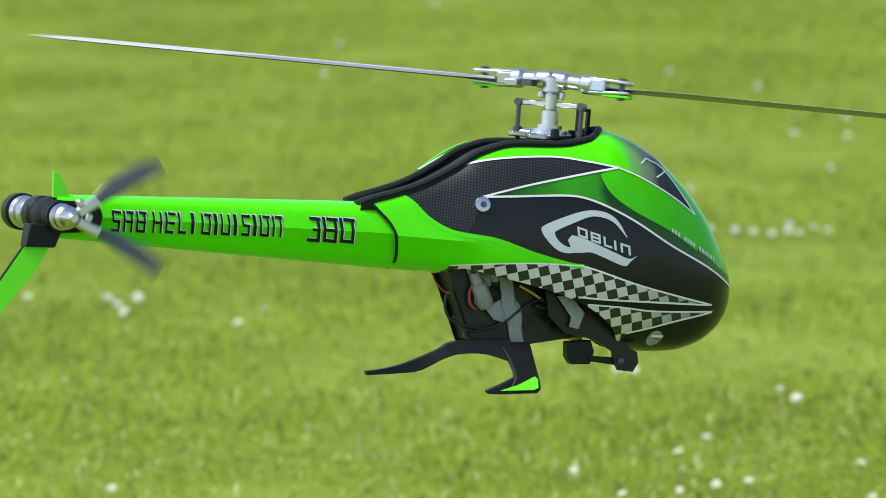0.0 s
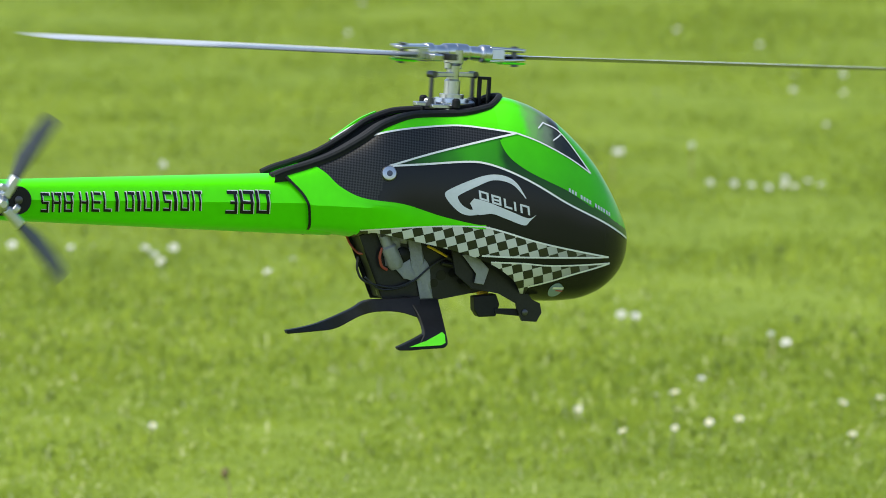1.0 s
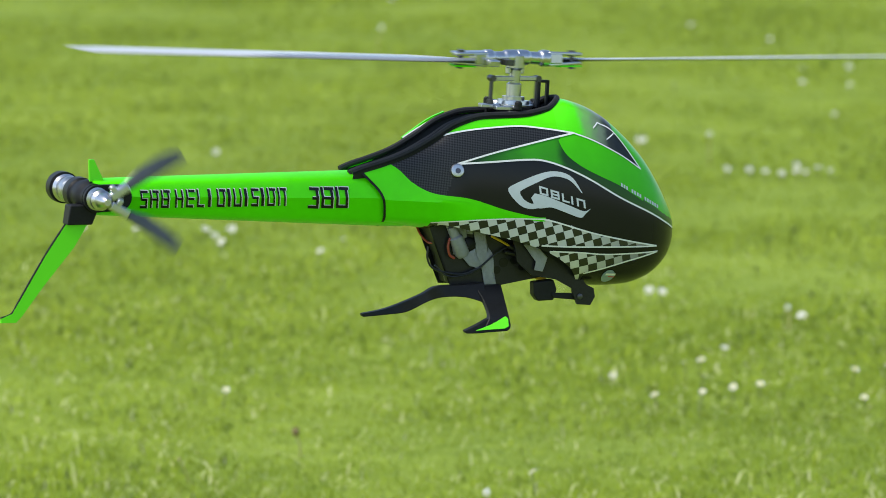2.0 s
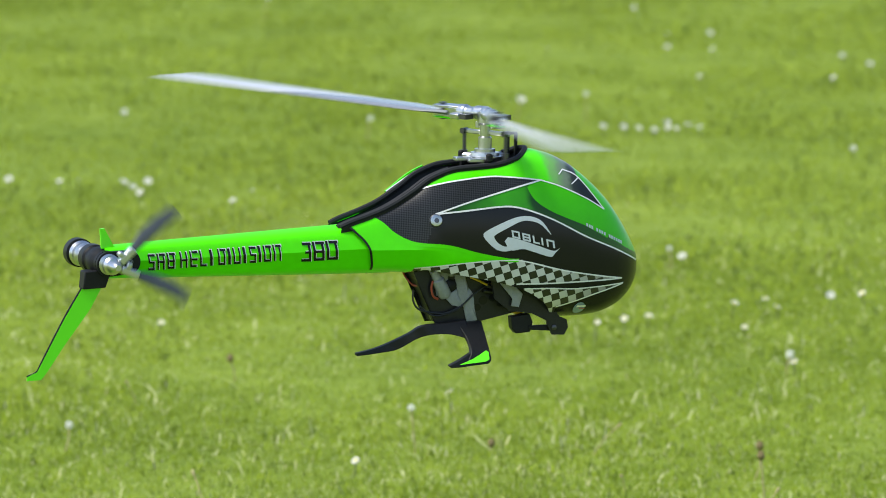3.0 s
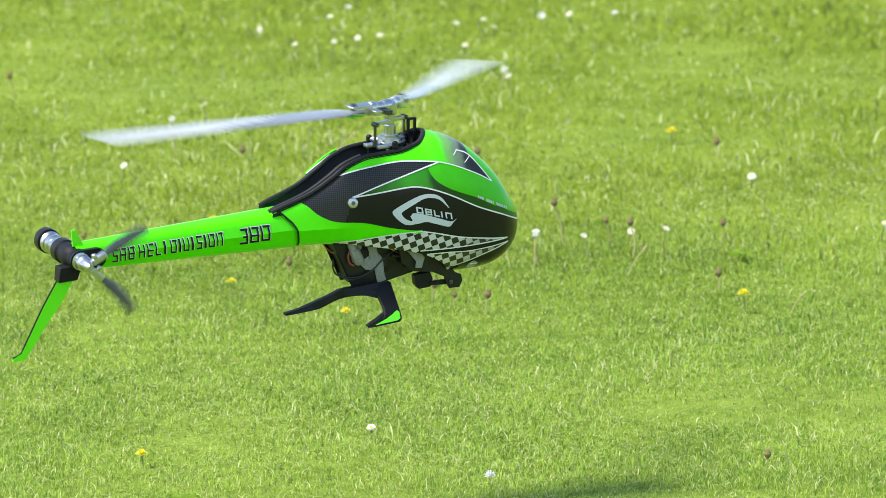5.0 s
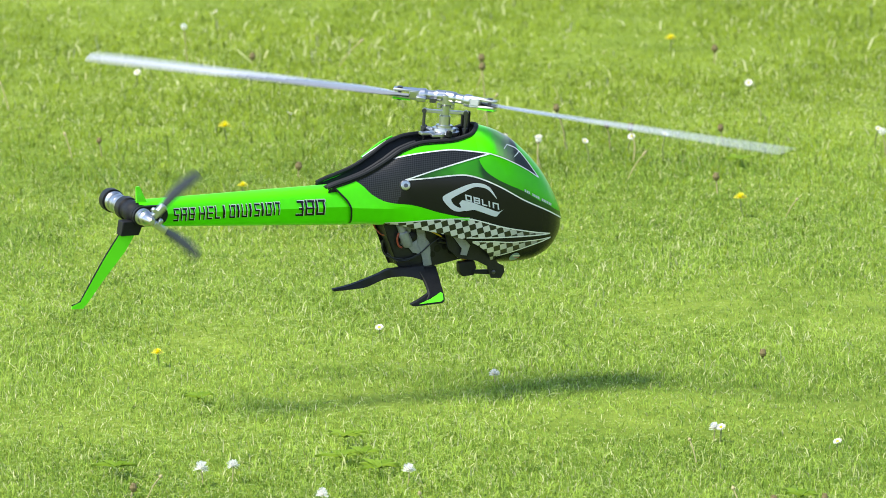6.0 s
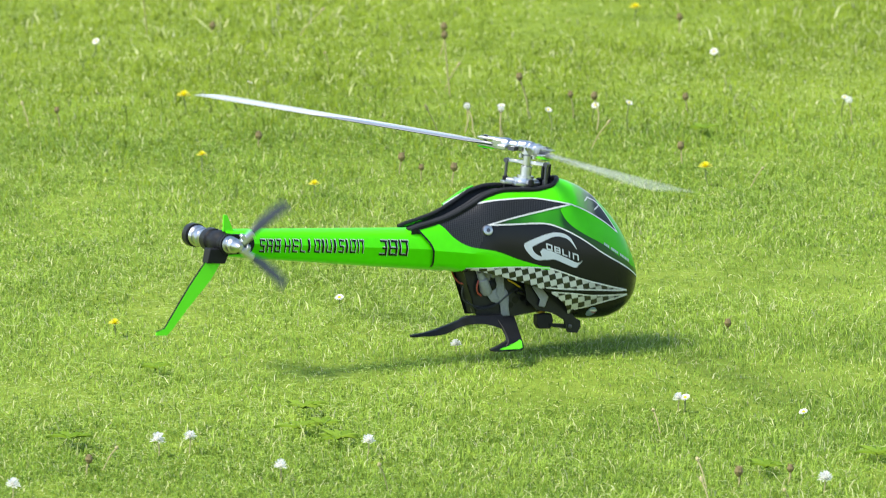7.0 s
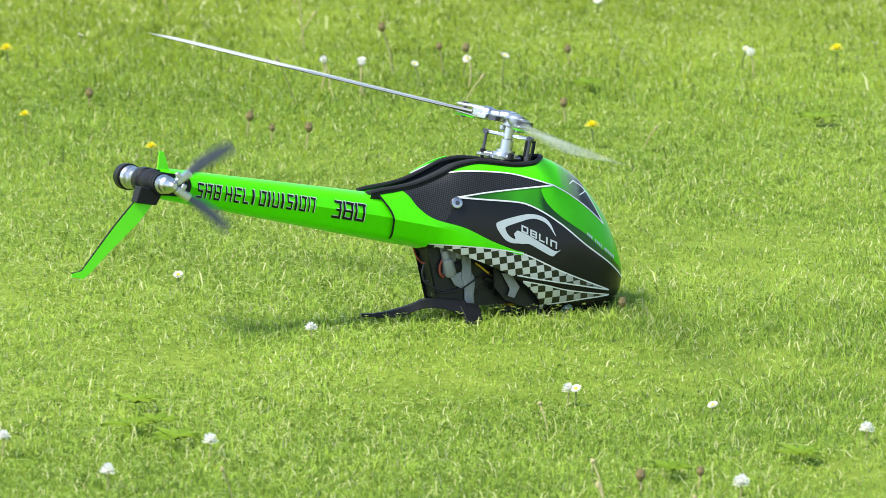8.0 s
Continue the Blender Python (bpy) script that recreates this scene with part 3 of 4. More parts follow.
for i, strokes in enumerate(("lrtb", "lrtbm", "lb", "l", "lrt")):
    bm = bmesh.new()
    x = (.0105, .0215, .0325, .0415, .0470)[i]
    z = .0132 - (x - .0105) * .27
    for k in strokes:
        u0, u1, v0, v1 = {"l": (0, .0019, 0, .0076), "r": (.0066, .0085, 0, .0076), "t": (.0014, .0071, 0, .0017), "b": (.0014, .0071, .0059, .0076), "m": (.0014, .0071, .0030, .0046)}[k]
        decal(bm, [(x + u0 + v0 * .15, z - v0 - u0 * .24), (x + u1 + v0 * .15, z - v0 - u1 * .24)], [(x + u0 + v1 * .15, z - v1 - u0 * .24), (x + u1 + v1 * .15, z - v1 - u1 * .24)], .0007 + .00005 * "lrtbm".index(k), 1)
    part("letter_bar", bm, mark_white, canopy)
for i in range(15):
    if i not in (3, 8):
        bm = bmesh.new()
        x, z = .0915 + .0029 * i, .0180 - .0014 * i
        decal(bm, [(x, z), (x + .0019, z - .0009)], [(x, z - .0032), (x + .0019, z - .0041)], steps=1)
        part("letter_bar", bm, mark_white, canopy)


def disc_decal(x, z, r, lift):
    bm = bmesh.new()
    ring = [bm.verts.new(skin(x + r * math.cos(a), z + r * math.sin(a), lift)) for a in (2 * math.pi * k / 28 for k in range(28))]
    c = bm.verts.new(skin(x, z, lift))
    for k in range(28):
        bm.faces.new((ring[k], ring[(k + 1) % 28], c))
    return bm


part("emblem", disc_decal(.0900, -.0695, .0062, .0006), emblem_blue, canopy, "small round pale blue emblem")
part("emblem_bar", decal(bmesh.new(), [(.0865, -.0665), (.0965, -.0665)], [(.0865, -.0685), (.0965, -.0685)], .0009, 3), white_paint, canopy)
part("emblem_bar", decal(bmesh.new(), [(.0900, -.0692), (.0965, -.0696)], [(.0900, -.0702), (.0965, -.0706)], .0009, 3), emblem_red, canopy)

# fixing screw
c = skin(-.0660, .0232, 0)
bm = lathe(bmesh.new(), c + Vector((0, .002, 0)), c + Vector((-.001, -.0035, .001)), [(0, .0066), (.7, .0066), (.95, .0058), (1, .0048)])
screw = part("screw", bm, aluminium, canopy, "polished aluminium fixing screw")
part("screw_socket", lathe(bmesh.new(), c + Vector((-.0005, -.0028, .0007)), c + Vector((-.001, -.0040, .001)), [(0, .0026), (1, .0024)]), dark_steel, screw)


def rim_line(sign, lift):
    pts = []
    for i in range(41):
        x = -.160 + .2025 * i / 40
        r = form("rim", x)
        w = form("wide", x)
        zm = form("mid", x)
        z = zm + (form("top", x) - zm) * max(0.0, 1 - (r / w) ** FULL) ** (1 / FULL)
        pts.append((x, sign * r, z + lift))
    return pts


near, far = rim_line(-1, .0005), rim_line(1, .0005)
part("opening_trim", tube(bmesh.new(), near + far[::-1][1:], .0028), rubber, canopy, "soft black edge trim round the mast opening")
bm = bmesh.new()
lip = [[bm.verts.new((x, s * (abs(y) + .0035), z - .0018)) for x, y, z in (near if s < 0 else far)] for s in (-1, 1)]
low = [[bm.verts.new((x, s * abs(y) * .8, z - .020)) for x, y, z in (near if s < 0 else far)] for s in (-1, 1)]
for a, b in ((lip[0], low[0]), (low[0], low[1]), (low[1], lip[1])):
    for i in range(len(a) - 1):
        if len({a[i], a[i + 1], b[i + 1], b[i]}) == 4:
            bm.faces.new((a[i], a[i + 1], b[i + 1], b[i]))
part("mast_well", bm, rubber, canopy, "matt black well under the mast")
# the far flank's green edge and white line, seen over the rim
bm = bmesh.new()
limb_rows = list(zip(flow([(-.0972, .0467), (-.0738, .0640), (-.0572, .0722)], 6), flow([(-.0952, .0420), (-.0724, .0580), (-.0565, .0685)], 6)))
grid = [[bm.verts.new((x, y, z)) for x, z in pair for y in (.0262, .0290)] for pair in limb_rows]
for p, q in zip(grid, grid[1:]):
    for i, j in ((0, 1), (1, 3), (3, 2), (2, 0)):
        bm.faces.new((p[i], p[j], q[j], q[i]))
part("rim_edge", bm, green_paint, canopy, "green edge of the far flank")
part("rim_line", tube(bmesh.new(), [(x, .0258, z) for x, z in ((-.0965, .0464), (-.085, .0542), (-.0733, .0614), (-.066, .0661))], .0008, 6), white_paint, canopy)
# two soft ridges of trim that run down to the boom
part("opening_trim", tube(bmesh.new(), [(x, y * .5, z - .0022) for x, y, z in near[:24]], .0036), rubber, canopy)

# tail boom
def boom_half(x):
    s = (x + .405) / .265
    s = min(s, 1.0)
    return .0155 + .0105 * s, .0035 + (.0188 - .0035) * s, -.0298 - .003 * s


def boom_side(x, z):
    w, t, b = boom_half(x)
    m = t - .46 * (t - b)
    return w * ridge(min(1.0, abs(z - m) / (t - m if z > m else m - b)), z > m)


bm = bmesh.new()
rings = []
for i in range(61):
    x = -.405 + .293 * i / 60
    w, t, b = boom_half(x)
    m = t - .46 * (t - b)
    ring = []
    for k in range(48):
        a = 2 * math.pi * k / 48
        up = math.sin(a) > 0
        u = min(1.0, abs(math.sin(a)) ** .8)
        z = m + (t - m if up else b - m) * u
        ring.append(bm.verts.new((x + (.010 * (1 - (z - b) / (t - b)) if i == 60 else 0), math.copysign(w * ridge(u, up), math.cos(a)), z)))
    rings.append(ring)
for u, v in zip(rings, rings[1:]):
    for k in range(48):
        bm.faces.new((u[k], u[(k + 1) % 48], v[(k + 1) % 48], v[k]))
bm.faces.new(rings[0])
boom = part("tail_boom", bm, green_paint, heli, "tapered glossy green tail boom")
boom.data.set_sharp_from_angle(angle=radians(24))

# seam between boom and canopy
for flank in (1, -1):
    part("seam", stripe(bmesh.new(), [(x + .0003, z) for x, z in SEAM[1:]], .0022, flank, .0004), black_plastic, boom, "dark joint line")

# dark bars with white edges for the maker's words on the boom
def boom_bar(x0, x1, z0, z1, slant, lift):
    bm = bmesh.new()
    grid = []
    for i in range(3):
        for j in range(11):
            x, z = x0 + (x1 - x0) * i / 2, z0 + (z1 - z0) * j / 10
            x += slant * (z - z0)
            grid.append(bm.verts.new((x, -boom_side(x, z) - lift, z)))
    for i in range(2):
        for j in range(10):
            bm.faces.new((grid[i * 11 + j], grid[i * 11 + j + 1], grid[i * 11 + j + 12], grid[i * 11 + j + 11]))
    return bm


def letter(x, z, wide, high, strokes, parent):
    """Strokes in shares of the letter's width and height, each dark with a white edge behind."""
    for k, (u0, u1, v0, v1) in enumerate(strokes):
        box4 = (x + wide * u0, x + wide * u1, z + high * v0, z + high * v1)
        part("letter_edge", boom_bar(box4[0] + .0008, box4[1] + .0009, box4[2] + .0002, box4[3] + .0006, -.14, .0003 + .00004 * k), white_paint, parent)
        part("letter_bar", boom_bar(*box4, -.14, .0008 + .00004 * k), black_paint, parent)


FRAME = {"left": (0, .21, 0, 1), "right": (.79, 1, 0, 1), "top": (.1, .9, .86, 1), "middle": (.1, .9, .43, .56), "foot": (.1, .9, 0, .14), "bar": (0, 1, 0, 1),
         "upper_right": (.79, 1, .5, 1), "lower_left": (0, .21, 0, .5), "upper_left": (0, .21, .5, 1), "lower_right": (.79, 1, 0, .5), "near_middle": (.35, .9, .43, .56)}
PATTERNS = ["top middle foot upper_left lower_right", "left right middle top", "left right foot middle top", "left right middle", "left top middle foot", "left foot", "bar", "left right foot top", "bar",
            "left right foot", "bar", "top middle foot upper_left lower_right", "bar", "left right top foot", "left right top"]
x = -.3620
for k, pattern in enumerate(PATTERNS):
    wide = .0026 if pattern == "bar" else .0074
    letter(x, -.0212 + (x + .361) * .048, wide, .0165, [FRAME[n] for n in pattern.split()], boom)
    x += wide + (.0058 if k in (2, 6) else .0029)
# the number
for k, strokes in enumerate(("top near_middle foot right", "left right top middle foot", "left right top foot")):
    letter(-.2035 + .0140 * k, -.0165 + .0006 * k, .0115, .0195, [FRAME[n] for n in strokes.split()], boom)

# frame, motor, tray
def both_sides(points, y):
    return [[(x, s * y, z) for x, _, z in points] for s in (-1, 1)]


PLATE = [(-0.0829, 0.016, -0.0279), (-0.0769, 0.016, -0.0409), (-0.0654, 0.016, -0.0614), (-0.0564, 0.016, -0.0858), (-0.0215, -0.016, -0.0855), (-0.0088, -0.016, -0.0832), (0.0233, -0.016, -0.0763), (0.0470, -0.016, -0.0710), (0.0607, -0.016, -0.0624), (0.0391, -0.016, -0.0394), (-0.0009, -0.016, -0.0246), (-0.0490, -0.016, -0.0230)]
for s in (-1, 1):
    part("side_plate", plate(bmesh.new(), [(x, s * .016, z) for x, _, z in PLATE], .0018), carbon_plate, heli, "black carbon frame plate")
ARM = [(-0.0027, -0.030, -0.0397), (0.0141, -0.030, -0.0397), (0.0339, -0.030, -0.0449), (0.0483, -0.030, -0.0541), (0.0610, -0.030, -0.0661), (0.0720, -0.030, -0.0791), (0.0795, -0.030, -0.0822), (0.0813, -0.030, -0.0901), (0.0772, -0.030, -0.0980), (0.0641, -0.030, -0.0976), (0.0593, -0.030, -0.0881), (0.0578, -0.030, -0.0829), (0.0416, -0.030, -0.0751), (0.0172, -0.030, -0.0716), (0.0016, -0.030, -0.0594)]
for s in (-1,):
    arm = part("front_arm", plate(bmesh.new(), [(x, s * .030, z) for x, _, z in ARM], .0030), carbon_plate, heli, "curved black carbon front arm")
    x, _, z = ([(0.0659, -0.032, -0.0902)])[0]
    part("arm_screw", lathe(bmesh.new(), (x, s * .0310, z), (x, s * .0330, z), [(0, .0026), (.8, .0026), (1, .0018)], 16), dark_steel, arm)
HOOK = [(0.0211, -0.022, -0.0784), (0.0411, -0.022, -0.0756), (0.0448, -0.022, -0.0843), (0.0420, -0.022, -0.0948), (0.0266, -0.022, -0.0959), (0.0222, -0.022, -0.0904)]
part("battery_latch", plate(bmesh.new(), HOOK, .010), black_plastic, heli, bevel=.001)
BAR = [(0.0397, -0.026, -0.0880), (0.0662, -0.026, -0.0878), (0.0668, -0.026, -0.0941), (0.0401, -0.026, -0.0924)]
part("cross_bar", plate(bmesh.new(), BAR, .005), black_plastic, heli, bevel=.0006)
WRAP = [(0.0054, -0.035, -0.0428), (0.0173, -0.035, -0.0419), (0.0301, -0.035, -0.0543), (0.0260, -0.035, -0.0676), (0.0177, -0.035, -0.0664), (0.0189, -0.035, -0.0587)]
part("arm_tape", plate(bmesh.new(), WRAP, .0016), tape_grey, heli, "crumpled grey duct tape", bevel=.0005)
bm = bmesh.new()
plate(bm, [(x * .96 - .0012, 0, z * .97) for x, _, z in PLATE], .029)
part("gear_case", bm, black_plastic, heli, "dark gear and battery case", bevel=.002)
part("motor", lathe(bmesh.new(), (-.045, 0, -.082), (-.045, 0, -.030), [(0, .011), (.08, .0125), (.9, .0125), (1, .010)], 28), dark_steel, heli)
part("foam_block", box(box(bmesh.new(), .034, -.012, -.0755, .009, .008, .006, (0, 10, 5)), .027, -.011, -.0740, .008, .008, .005, (0, -12, 0)), wire_yellow, heli, "crumpled yellow wrap", bevel=.0015)
for px, pz, r in ((-.002, -.062, .0045), (.008, -.060, .0035), (-.008, -.069, .0036), (.016, -.066, .003)):
    part("plate_hole", lathe(bmesh.new(), (px - .004, -.0168, pz), (px - .004, -.0174, pz), [(0, r), (1, r)], 20), black_paint, heli)

# grey tape over the broken gear
def tape(points, lift):
    bm = bmesh.new()
    n = len(points)
    c = [sum(p[k] for p in points) / n for k in range(3)]
    mids = []
    for i in range(n):
        a, b = points[i], points[(i + 1) % n]
        mids += [a, tuple((a[k] + b[k]) / 2 + random.uniform(-.0006, .0006) for k in range(3))]
    ring = [bm.verts.new((x, y - lift + random.uniform(-.0008, .0008), z)) for x, y, z in mids]
    inner = [bm.verts.new((c[0] + (x - c[0]) * .5, y - lift - .0012 + random.uniform(-.001, .001), c[2] + (z - c[2]) * .5)) for x, y, z in mids]
    for i in range(len(ring)):
        j = (i + 1) % len(ring)
        bm.faces.new((ring[i], ring[j], inner[j], inner[i]))
    bm.faces.new(inner)
    back_ring = [bm.verts.new(v.co + Vector((0, .0010, 0))) for v in ring]
    for i in range(len(ring)):
        j = (i + 1) % len(ring)
        bm.faces.new((ring[i], back_ring[i], back_ring[j], ring[j]))
    bm.faces.new(back_ring[::-1])
    return bm


TAPES = [
    [(-0.0668, -0.018, -0.0269), (-0.0547, -0.018, -0.0242), (-0.0466, -0.018, -0.0289), (-0.0443, -0.018, -0.0421), (-0.0477, -0.018, -0.0566), (-0.0565, -0.018, -0.0555), (-0.0596, -0.018, -0.0424)],
    [(-0.0387, -0.018, -0.0310), (-0.0278, -0.018, -0.0297), (-0.0227, -0.018, -0.0484), (-0.0177, -0.018, -0.0552), (-0.0158, -0.018, -0.0702), (-0.0128, -0.018, -0.0816), (-0.0235, -0.018, -0.0846), (-0.0275, -0.018, -0.0684), (-0.0333, -0.018, -0.0573)],
    [(-0.0476, -0.018, -0.0583), (-0.0360, -0.018, -0.0494), (-0.0285, -0.018, -0.0622), (-0.0323, -0.018, -0.0679), (-0.0402, -0.018, -0.0658)],
    [(-0.0469, -0.018, -0.0258), (-0.0382, -0.018, -0.0265), (-0.0392, -0.018, -0.0363), (-0.0449, -0.018, -0.0359)],
    [(0.0090, -0.018, -0.0380), (0.0238, -0.018, -0.0413), (0.0303, -0.018, -0.0489), (0.0370, -0.018, -0.0582), (0.0312, -0.018, -0.0689), (0.0225, -0.018, -0.0584)]]
for k, points in enumerate(TAPES):
    part("tape_strip", tape(points, .0012 + .0012 * k / 4), tape_grey, heli, "strip of grey duct tape")
POST = [(-0.0606, -0.021, -0.0299), (-0.0475, -0.021, -0.0569)]
part("servo", lathe(bmesh.new(), POST[0], POST[1], [(0, .0045), (.3, .005), (.36, .0066), (.9, .0068), (1, .005)], 20), tape_grey, heli, "servo wrapped in grey tape")
knob = ([(-0.0424, -0.021, -0.0454)])[0]
part("servo_arm", lathe(bmesh.new(), (knob[0], -.016, knob[2]), (knob[0], -.0225, knob[2]), [(0, .0065), (.7, .0065), (1, .003)], 20), black_plastic, heli)
WIRES = [
    (wire_black, .0011, [(-0.0827, -0.021, -0.0485), (-0.0826, -0.021, -0.0596), (-0.0750, -0.021, -0.0692), (-0.0507, -0.021, -0.0736), (-0.0322, -0.021, -0.0678)]),
    (wire_black, .0009, [(-0.0753, -0.021, -0.0657), (-0.0601, -0.021, -0.0756), (-0.0367, -0.021, -0.0708), (-0.0167, -0.021, -0.0546), (-0.0007, -0.021, -0.0458), (0.0136, -0.021, -0.0442)]),
    (wire_red, .0012, [(-0.0616, -0.021, -0.0402), (-0.0632, -0.021, -0.0479), (-0.0610, -0.021, -0.0557), (-0.0560, -0.021, -0.0589)]),
    (wire_red, .0010, [(-0.0822, 0.014, -0.0331), (-0.0777, 0.014, -0.0408), (-0.0727, 0.008, -0.0473), (-0.0691, 0.000, -0.0475)]),
    (wire_yellow, .0011, [(-0.0212, -0.021, -0.0375), (-0.0132, -0.021, -0.0409), (-0.0031, -0.021, -0.0460)]),
    (wire_black, .0026, [(-0.0031, -0.021, -0.0460), (0.0070, -0.021, -0.0505), (0.0198, -0.021, -0.0585), (0.0260, -0.021, -0.0634)]),
    (wire_black, .0022, [(-0.0073, -0.021, -0.0516), (0.0024, -0.021, -0.0531), (0.0123, -0.021, -0.0555)])]
for mat, r, points in WIRES:
    part("wire", tube(bmesh.new(), points, r), mat, heli)

# landing gear: one splayed leg with its long rear runner
def limb(bm, upper, lower, thick):
    """A flat limb between two edges."""
    upper, lower = flow(upper, 5), flow(lower, 5)
    rows = [[bm.verts.new((x, y + e * thick / 2, z)) for x, y, z in (u, v) for e in (-1, 1)] for u, v in zip(upper, lower)]
    for p, q in zip(rows, rows[1:]):
        for i, j in ((0, 1), (1, 3), (3, 2), (2, 0)):
            bm.faces.new((p[i], p[j], q[j], q[i]))
    for p in (rows[0], rows[-1]):
        bm.faces.new((p[0], p[1], p[3], p[2]))
    return bm


RUNNER_TOP = [(-0.1346, 0.005, -0.1145), (-0.1168, 0.003, -0.1104), (-0.1018, 0.000, -0.1047), (-0.0837, -0.012, -0.0934), (-0.0741, -0.022, -0.0850), (-0.0521, -0.026, -0.0823), (-0.0288, -0.027, -0.0796)]
RUNNER_LOW = [(-0.1334, 0.005, -0.1175), (-0.1104, 0.000, -0.1142), (-0.0937, -0.005, -0.1105), (-0.0783, -0.018, -0.0989), (-0.0662, -0.026, -0.0940), (-0.0477, -0.032, -0.0932), (-0.0299, -0.040, -0.0976)]
STRUT_OUT = [(-0.0128, -0.028, -0.0810), (-0.0136, -0.044, -0.0953), (-0.0157, -0.062, -0.1086), (-0.0157, -0.066, -0.1155), (-0.0191, -0.067, -0.1192)]
STRUT_IN = [(-0.0377, -0.026, -0.0830), (-0.0341, -0.043, -0.0960), (-0.0351, -0.060, -0.1066), (-0.0392, -0.064, -0.1146), (-0.0413, -0.066, -0.1213)]
HEEL_TOP = [(-0.0349, -0.060, -0.1084), (-0.0474, -0.064, -0.1143), (-0.0604, -0.066, -0.1200)]
HEEL_LOW = [(-0.0380, -0.066, -0.1210), (-0.0474, -0.066, -0.1221), (-0.0583, -0.066, -0.1225)]
bm = limb(bmesh.new(), RUNNER_TOP, RUNNER_LOW, .0070)
limb(bm, STRUT_OUT, STRUT_IN, .0078)
limb(bm, HEEL_TOP, HEEL_LOW, .0074)
gear = part("landing_gear", bm, black_plastic, heli, "black plastic landing leg with a long rear runner", bevel=.0012)
TIP = [(-0.0502, -0.067, -0.1192), (-0.0348, -0.065, -0.1138), (-0.0198, -0.061, -0.1063), (-0.0177, -0.062, -0.1079), (-0.0181, -0.066, -0.1147), (-0.0222, -0.067, -0.1167)]
part("leg_end", plate(bmesh.new(), [(x, y - .0040, z) for x, y, z in TIP], .0010), green_vivid, gear, "bright green film on the foot")

# mast, swashplate and fixed links
part("mast", rod(bmesh.new(), (0, 0, .05), (0, 0, .120), .0042), aluminium, heli, "polished steel mast")
bm = bmesh.new()
lathe(bm, (0, 0, .079), (0, 0, .0905), [(0, .017), (.25, .019), (.4, .019), (.42, .015), (.7, .0145), (.72, .0105), (1, .0105)])
for a in (20, 140, 260):
    rod(bm, (0, 0, .083), (.024 * math.cos(radians(a)), .024 * math.sin(radians(a)), .083), .0032)
swash = part("swashplate", bm, aluminium, heli, "machined aluminium swashplate")
for a in (20, 140, 260):
    x, y = .025 * math.cos(radians(a)), .025 * math.sin(radians(a))
    part("ball_link", lathe(bmesh.new(), (x, y, .058), (x, y, .088), [(0, .0018), (.7, .0018), (.75, .0035), (.95, .0035), (1, .002)], 14), black_plastic, swash)
bm = bmesh.new()
box(bm, -.026, -.006, .0815, .018, .010, .004)
box(bm, -.014, -.016, .0805, .020, .008, .004)
part("swash_plate_arm", bm, aluminium, swash, bevel=.0008)
bm = bmesh.new()
box(bm, .0270, .006, .090, .0026, .005, .030)
box(bm, .0355, .006, .090, .0026, .005, .030)
box(bm, .0312, .006, .1048, .0110, .005, .0026)
part("swash_guide", bm, black_plastic, heli, "black slotted swashplate guide", bevel=.0006)

# spinning main rotor, drawn about its own hub
HUB = .1235
rotor = part("main_rotor", lathe(bmesh.new(), (0, 0, -.034), (0, 0, .0065), [(0, .0070), (.3, .0070), (.34, .0052), (.62, .0056), (.68, .0086), (.95, .0086), (1, .006)]), aluminium, heli, "polished aluminium rotor hub")
rotor.matrix_basis = pose(0, 0, HUB * K)


def wing(length, root):
    """One rotor blade: a thin aerofoil with a narrow root and a raked tip; lies along +x."""
    bm = bmesh.new()
    rows = [(root, .004, .0046), (root + .012, .0052, .0044), (root + .03, .013, .0034), (root + .06, .0160, .0032), *((.14 + .012 * i, .0160, .0031) for i in range(14)), (length * .93, .0160, .0026), (length * .985, .0130, .0018), (length, .0080, .0008)]
    rings = []
    for x, half, thick in rows:
        ring = []
        for k in range(20):
            a = 2 * math.pi * k / 20
            y = half * math.cos(a)
            ring.append(bm.verts.new((x, y - (half - .0165) * .35, thick / 2 * math.sin(a) * (1.15 + .7 * math.cos(a)) / 1.3)))
        rings.append(ring)
    for u, v in zip(rings, rings[1:]):
        for k in range(20):
            bm.faces.new((u[k], u[(k + 1) % 20], v[(k + 1) % 20], v[k]))
    bm.faces.new(rings[0])
    bm.faces.new(rings[-1])
    for f in bm.faces:
        # slot 1 paints the reflected light on the outer top, with a slanting border
        f.material_index = 2 if f.calc_center_median().z < 0 else 1 if f.calc_center_median().x > .215 + 4 * f.calc_center_median().y else 0
    return bm


